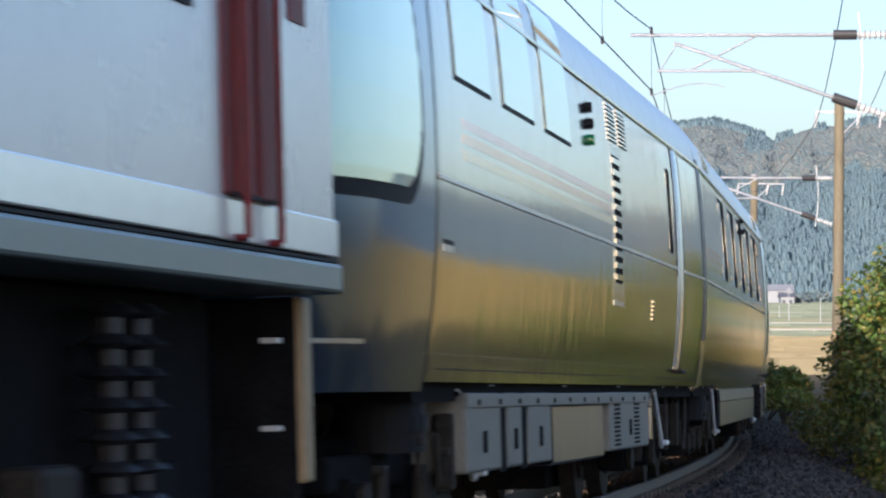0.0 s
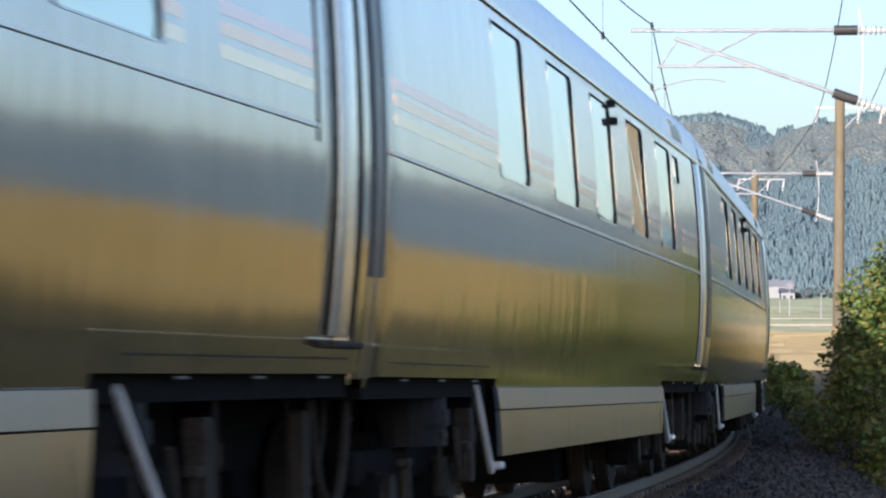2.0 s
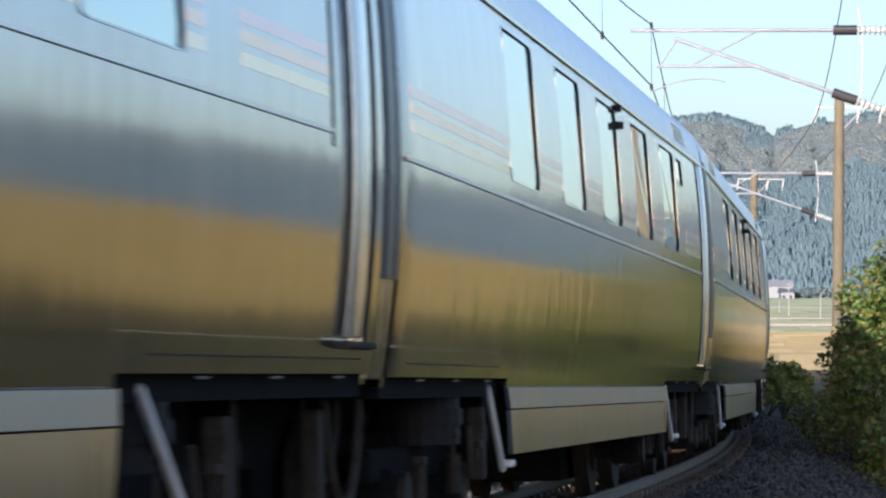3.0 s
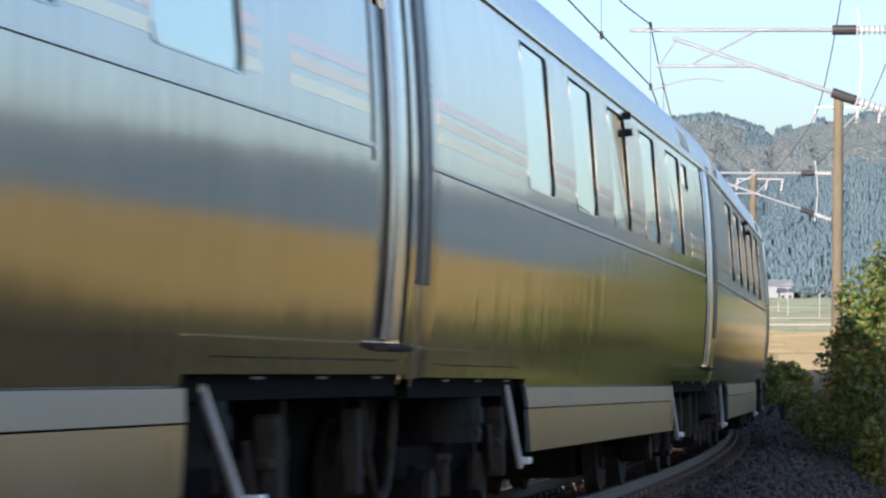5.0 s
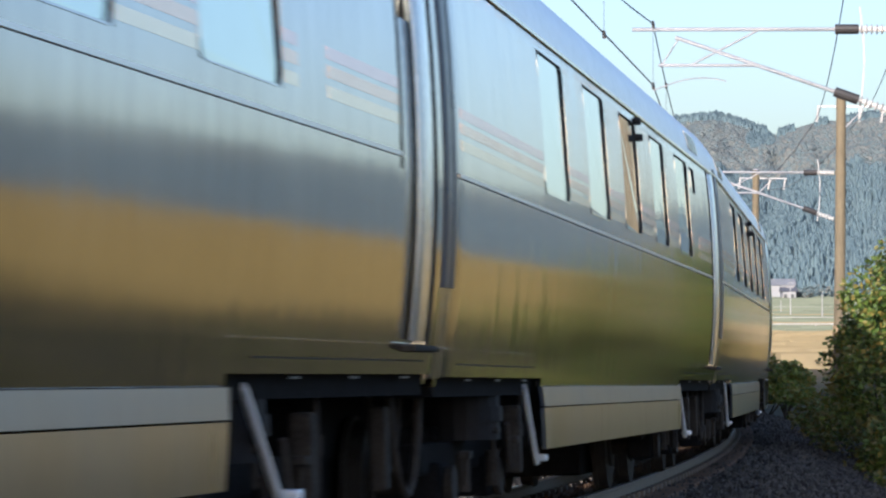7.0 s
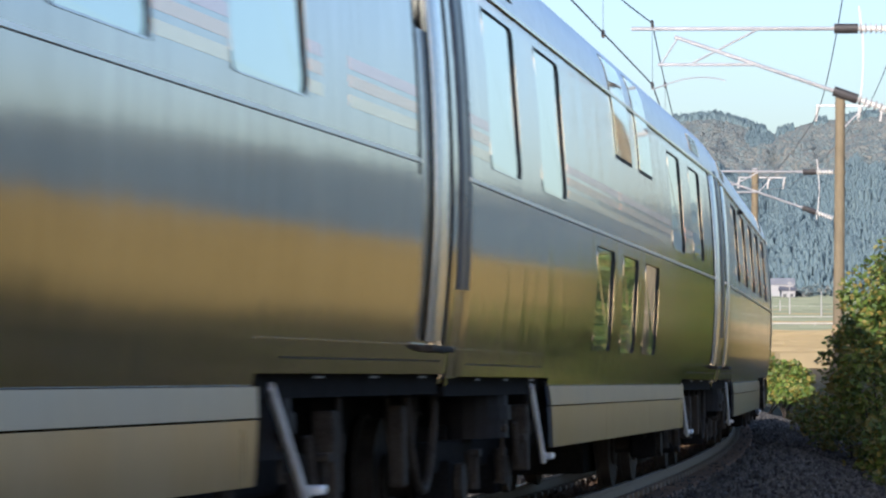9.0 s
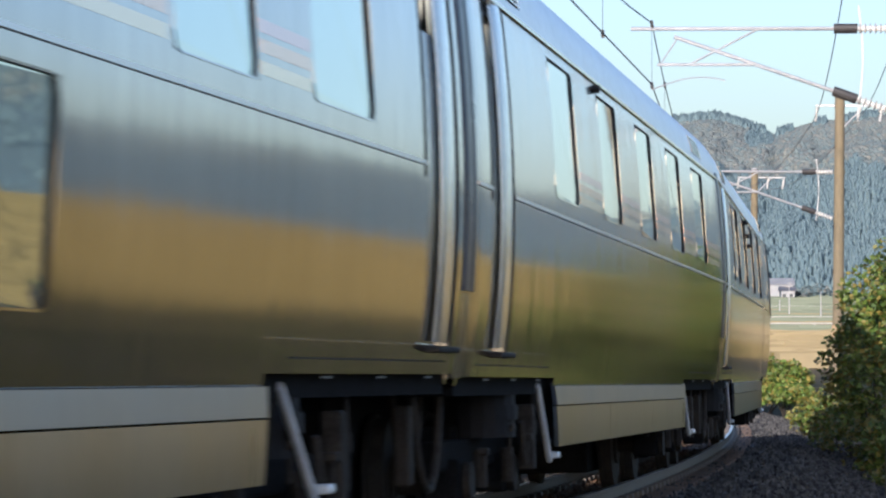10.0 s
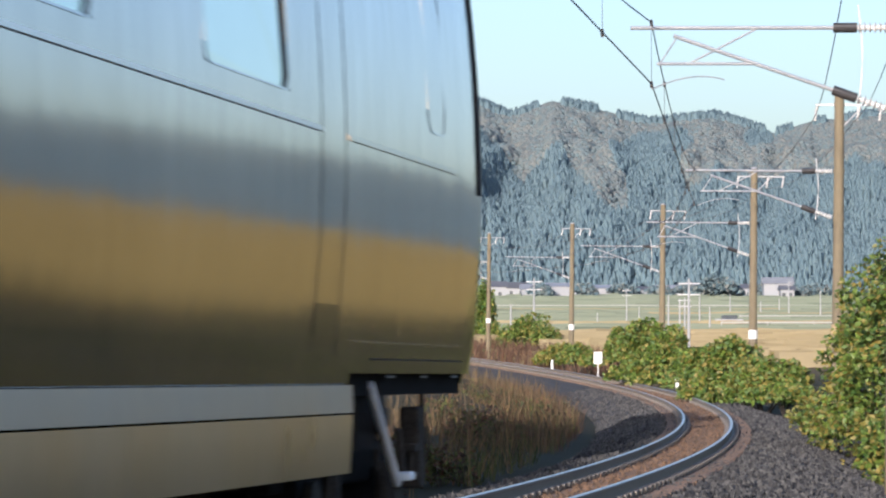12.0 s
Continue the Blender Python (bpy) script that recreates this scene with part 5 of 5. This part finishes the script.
def lead_coach():
    holes = [(-7.2, -5.8, 2.92, 3.50), (-5.2, -3.75, 2.92, 3.50), (-3.1, -1.7, 2.92, 3.50)]
    car = coach("lead_coach", "stainless lead coach with a rounded dark nose", [], (6.75, 7.5), small=[(6.02, 6.4, 2.4, 3.25)], skirts=((4.7, 4.75),), y0=-8.0,
                vents=[(1.03, 1.65, 3.15, 3.48, 9), (1.85, 2.45, 3.15, 3.48, 9), (1.17, 1.70, 1.96, 3.04, 11), (4.32, 4.50, 1.70, 1.90, 5)], stripe=[(-7.0, 1.0)])
    for a, b, c, d in holes:
        roof_window(car, a, b, c, 3.88)
    for z, m in ((3.3, RUBBER), (3.17, RUBBER), (3.04, LENS)):
        door_lamp(car, -0.42, z, 0.05, m)
    gangway(car, 9.98, 10.2)

    def nose_x(y, z):
        u = min(1.0, (-8.0 - y) / 2.4)
        return side(z) * (0.60 + 0.40 * (1 - u ** 3.0) ** 0.5)
    def sheet(name, ys, zs, out, material, keep=None, label=""):
        for sg in (1, -1):
            bm = B()
            g = [[bm.verts.new((sg * (nose_x(y, z) + out), y - (out if y < -10.2 else 0), z)) for z in zs] for y in ys]
            for a in range(len(ys) - 1):
                for b in range(len(zs) - 1):
                    if keep is None or keep((ys[a] + ys[a + 1]) / 2, (zs[b] + zs[b + 1]) / 2):
                        bm.faces.new((g[a][b], g[a + 1][b], g[a + 1][b + 1], g[a][b + 1]))
            bmesh.ops.recalc_face_normals(bm, faces=bm.faces)
            bmesh.ops.delete(bm, geom=[v for v in bm.verts if not v.link_faces], context='VERTS')
            smooth(part(name, bm, material, nose, label), 60)
    bm = B()
    ys = [-8.0 - 2.4 * math.sin(radians(i * 90 / 22)) for i in range(23)]
    ring = [(side(z), z) for z in PZ] + ROOF
    full = ring + [(-x, z) for x, z in ring[::-1][1:]]
    rows = []
    for y in ys:
        u = min(1.0, (-8.0 - y) / 2.4)
        w = 0.60 + 0.40 * (1 - u ** 3.0) ** 0.5
        rows.append([bm.verts.new((x * w, y, z if z < 3.52 else 3.52 + (z - 3.52) * (1 - 0.5 * u ** 2))) for x, z in full])
    for i in range(len(rows) - 1):
        for j in range(len(full) - 1):
            bm.faces.new((rows[i][j], rows[i + 1][j], rows[i + 1][j + 1], rows[i][j + 1]))
    bm.faces.new(rows[-1])
    bmesh.ops.recalc_face_normals(bm, faces=bm.faces)
    nose = smooth(part("nose", bm, NOSE, car, "rounded blue-grey nose"), 50)
    wy = [-8.42 - 1.98 * math.sin(radians(i * 90 / 90)) for i in range(91)]
    def inside(m):
        def f(y, z):
            r = 0.5
            cy, cz = -8.42 - r - m, 2.06 + r + m
            lim = -8.42 - m - 0.30 * max(0.0, z - 2.6) ** 2
            if z < 2.06 + m or y > lim:
                return False
            return not (y > cy and z < cz and (y - cy) ** 2 + (z - cz) ** 2 > r * r)
        return f
    zz = list(np.linspace(2.06, 3.5, 110))
    sheet("windscreen_frame", wy, zz, 0.006, RUBBER, inside(0.0), "black windscreen surround")
    sheet("windscreen", wy, zz, 0.014, GLASS, inside(0.09), "wraparound tinted windscreen")
    sheet("nose_line", ys[10:], [1.30, 1.325], 0.012, BRIGHT, None, "bright trim line round the nose")
    side_strip("nose_seam", car, -8.02, -7.98, 1.05, 3.5, RUBBER, 0.002)
    side_strip("lamp_slot", car, -7.75, -7.4, 1.90, 1.925, RUBBER, 0.004)
    side_strip("lamp_lens", car, -7.75, -7.4, 1.86, 1.895, BRIGHT, 0.004)
    # equipment boxes
    for a, b, z0, z1, m, x in ((-6.4, -4.95, 0.54, 1.04, GREYBOX, 1.34), (-4.6, -3.95, 0.54, 1.04, GREYBOX, 1.34), (-3.6, -2.4, 0.54, 1.04, GREYBOX, 1.34), (-2.2, 1.3, 0.50, 0.95, SKIRT_TOP, 1.297), (1.4, 4.6, 0.54, 1.04, GREYBOX, 1.34)):
        bm = B()
        box(bm, -x, x, a, b, z0, z1, 0.02)
        eb = part("equipment_box", bm, m, car, "grey underfloor equipment box")
        if x > 1.3:
            bm = B()
            box(bm, x - 0.01, x + 0.012, (a + b) / 2 - 0.06, (a + b) / 2 + 0.06, 0.66, 0.80, 0.004)
            part("latch", bm, BLACK, eb)
    for a in (1.75, 3.35):
        for i in range(11):
            bm = B()
            box(bm, 1.335, 1.346, a, a + 0.42, 0.58 + i * 0.038, 0.60 + i * 0.038)
            part("louvre", bm, BLACK, car)
    bm = B()
    box(bm, 1.28, 1.352, -6.4, 4.6, 0.945, 1.035, 0.008)
    part("fascia", bm, GREYBOX, car, "pale grey fascia above the equipment boxes")
    # Black blocks fill the gaps between boxes, in place of the shade there.
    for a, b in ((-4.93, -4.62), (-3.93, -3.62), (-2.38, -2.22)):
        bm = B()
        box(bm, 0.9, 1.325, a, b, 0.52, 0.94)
        part("gap_shade", bm, BLACK, car, "black block standing in for the shade between equipment boxes")
    for i in range(12):
        bm = B()
        box(bm, 1.345, 1.362, -6.0 + i * 0.92, -5.93 + i * 0.92, 0.965, 1.0, 0.004)
        part("bolt", bm, GRIME, car)
    side_strip("vent_plate", car, 1.02, 1.86, 1.76, 3.12, BRIGHT_PLATE, 0.001)
    side_strip("vent_plate_foot", car, 1.10, 1.84, 1.77, 1.81, BRIGHT, 0.006)
    bm = B()
    box(bm, -1.3, 1.3, -6.4, 4.6, 1.0, 1.052)
    part("bearer", bm, BLACK, car)
    return car


V0 = 20.152
SLACK = [0, 0, 0, 0.15, 0.3, 0.3, 0.3, 0.3, 0.15, 0, 0, 0]      # play in the couplings


def car_pose(c):
    a, b = track(c - 7)[0], track(c + 7)[0]
    m = (a + b) / 2
    return pose(m.x, m.y, m.z, math.degrees(math.atan2(b.z - a.z, 14)), -CANT, -math.degrees(math.atan2(b.x - a.x, b.y - a.y)))


CARS = train()


def locomotive():
    lo = empty("electric_locomotive")
    tagged(lo, "silver electric locomotive with red ribbed panel and black underframe", "locomotive")
    bm = B()
    box(bm, -1.44, 1.44, -18, 0, 1.68, 3.75, 0.08)
    body = part("body", bm, LOCO, lo)
    bm = B()
    box(bm, -1.445, 1.445, -18.0, -0.01, 1.66, 1.675)
    part("body_joint", bm, RUBBER, body)
    # Band paler than the body: the reflection of clouds is put into its colour.
    bm = B()
    box(bm, -1.445, 1.445, -17.9, -0.0, 1.685, 1.87, 0.01)
    part("cloud_band", bm, LOCO_BAND, body, "lower body band, pale with the cloud reflection put into its colour")
    bm = B()
    box(bm, -1.46, 1.46, -18, 0.02, 1.51, 1.655, 0.02)
    part("sill", bm, LOCO_LOW, lo, "grey-green sill beam")
    bm = B()
    box(bm, -0.95, 0.95, -17.5, -0.6, 0.5, 1.5, 0.05)
    part("underframe", bm, BLACK, lo)
    for i in range(5):
        bm = B()
        y = -2.2 + i * 0.19
        box(bm, 1.43, 1.475 if i % 2 else 1.455, y, y + 0.17, 1.88, 3.7, 0.01)
        part("red_rib", bm, RED, body, "dark red ribbed panel")
    for y in (-2.0, -1.4):
        bm = B()
        tube(bm, (1.50, y, 1.70), (1.50, y, 3.3), 0.018)
        tube(bm, (1.44, y, 1.70), (1.50, y, 1.70), 0.018)
        part("handrail", bm, RED, body, "red handrail")
    bm = B()
    box(bm, 1.44, 1.47, -2.1, -1.3, 1.875, 1.895)
    part("door_sill", bm, RUBBER, body)
    bm = B()
    box(bm, 1.43, 1.45, -0.95, -0.62, 2.75, 3.5)
    part("red_mark", bm, RED, body)
    for i in range(9):
        bm = B()
        box(bm, 1.435, 1.452, -4.6, -2.65, 2.62 + i * 0.06, 2.65 + i * 0.06)
        part("vent_slat", bm, RUBBER, body)
    # Post coloured buff for the yellow light that falls on it.
    bm = B()
    box(bm, 1.18, 1.29, -0.14, 0.05, 0.60, 1.5, 0.02)
    part("step_post", bm, BEIGE, lo, "end post, the yellow light on it put into its buff colour")
    bm = B()
    box(bm, -1.25, 1.25, -0.16, -0.06, 0.5, 1.5, 0.02)
    part("buffer_beam", bm, BLACK, lo)
    for y in (-1.5, -1.52):
        bm = B()
        z = 1.27 if y == -1.5 else 0.86
        box(bm, 1.22, 1.30, y + 0.78, y + 0.88, z, z + 0.025)
        part("step", bm, WHITEP, lo, "white edged step")
    for yc in (-3.6, -14.5):
        bg = empty("bogie")
        bg.parent = lo
        bg.location = (0, yc, 0)
        for dy in (-1.25, 1.25):
            wheelset(bg, dy)
        bm = B()
        box(bm, 0.85, 1.05, -2.1, 2.1, 0.45, 0.75, 0.04)
        box(bm, -1.05, -0.85, -2.1, 2.1, 0.45, 0.75, 0.04)
        part("bogie_frame", bm, BLACK, bg)
        for dy in (0.75, 1.15):
            bm = B()
            insulator(bm, (1.12, dy, 0.55), (1.12, dy, 1.45), 7, 0.14)
            part("coil_spring", bm, OILY, bg, "oily coil spring with worn edges")
        bm = B()
        box(bm, 1.0, 1.2, -0.4, 0.1, 0.35, 0.78, 0.04)
        part("sand_box", bm, GRIME, bg)
    return lo


ENGINE = locomotive()


def engine_pose(s):
    a, b = track(s - 15)[0], track(s - 2)[0]
    d = (b - a).normalized()
    m = b + d * 2
    return pose(m.x, m.y, m.z, math.degrees(math.asin(d.z)), -CANT, -math.degrees(math.atan2(d.x, d.y)))


def motions():
    times = [0.5 * i for i in range(25)]
    for k, c in enumerate(CARS):
        walk(c, [(t, car_pose(9.25 + 20.5 * k + SLACK[k] - V0 * t)) for t in times])
    walk(ENGINE, [(t, engine_pose(-1.45 - V0 * t)) for t in times])


motions()
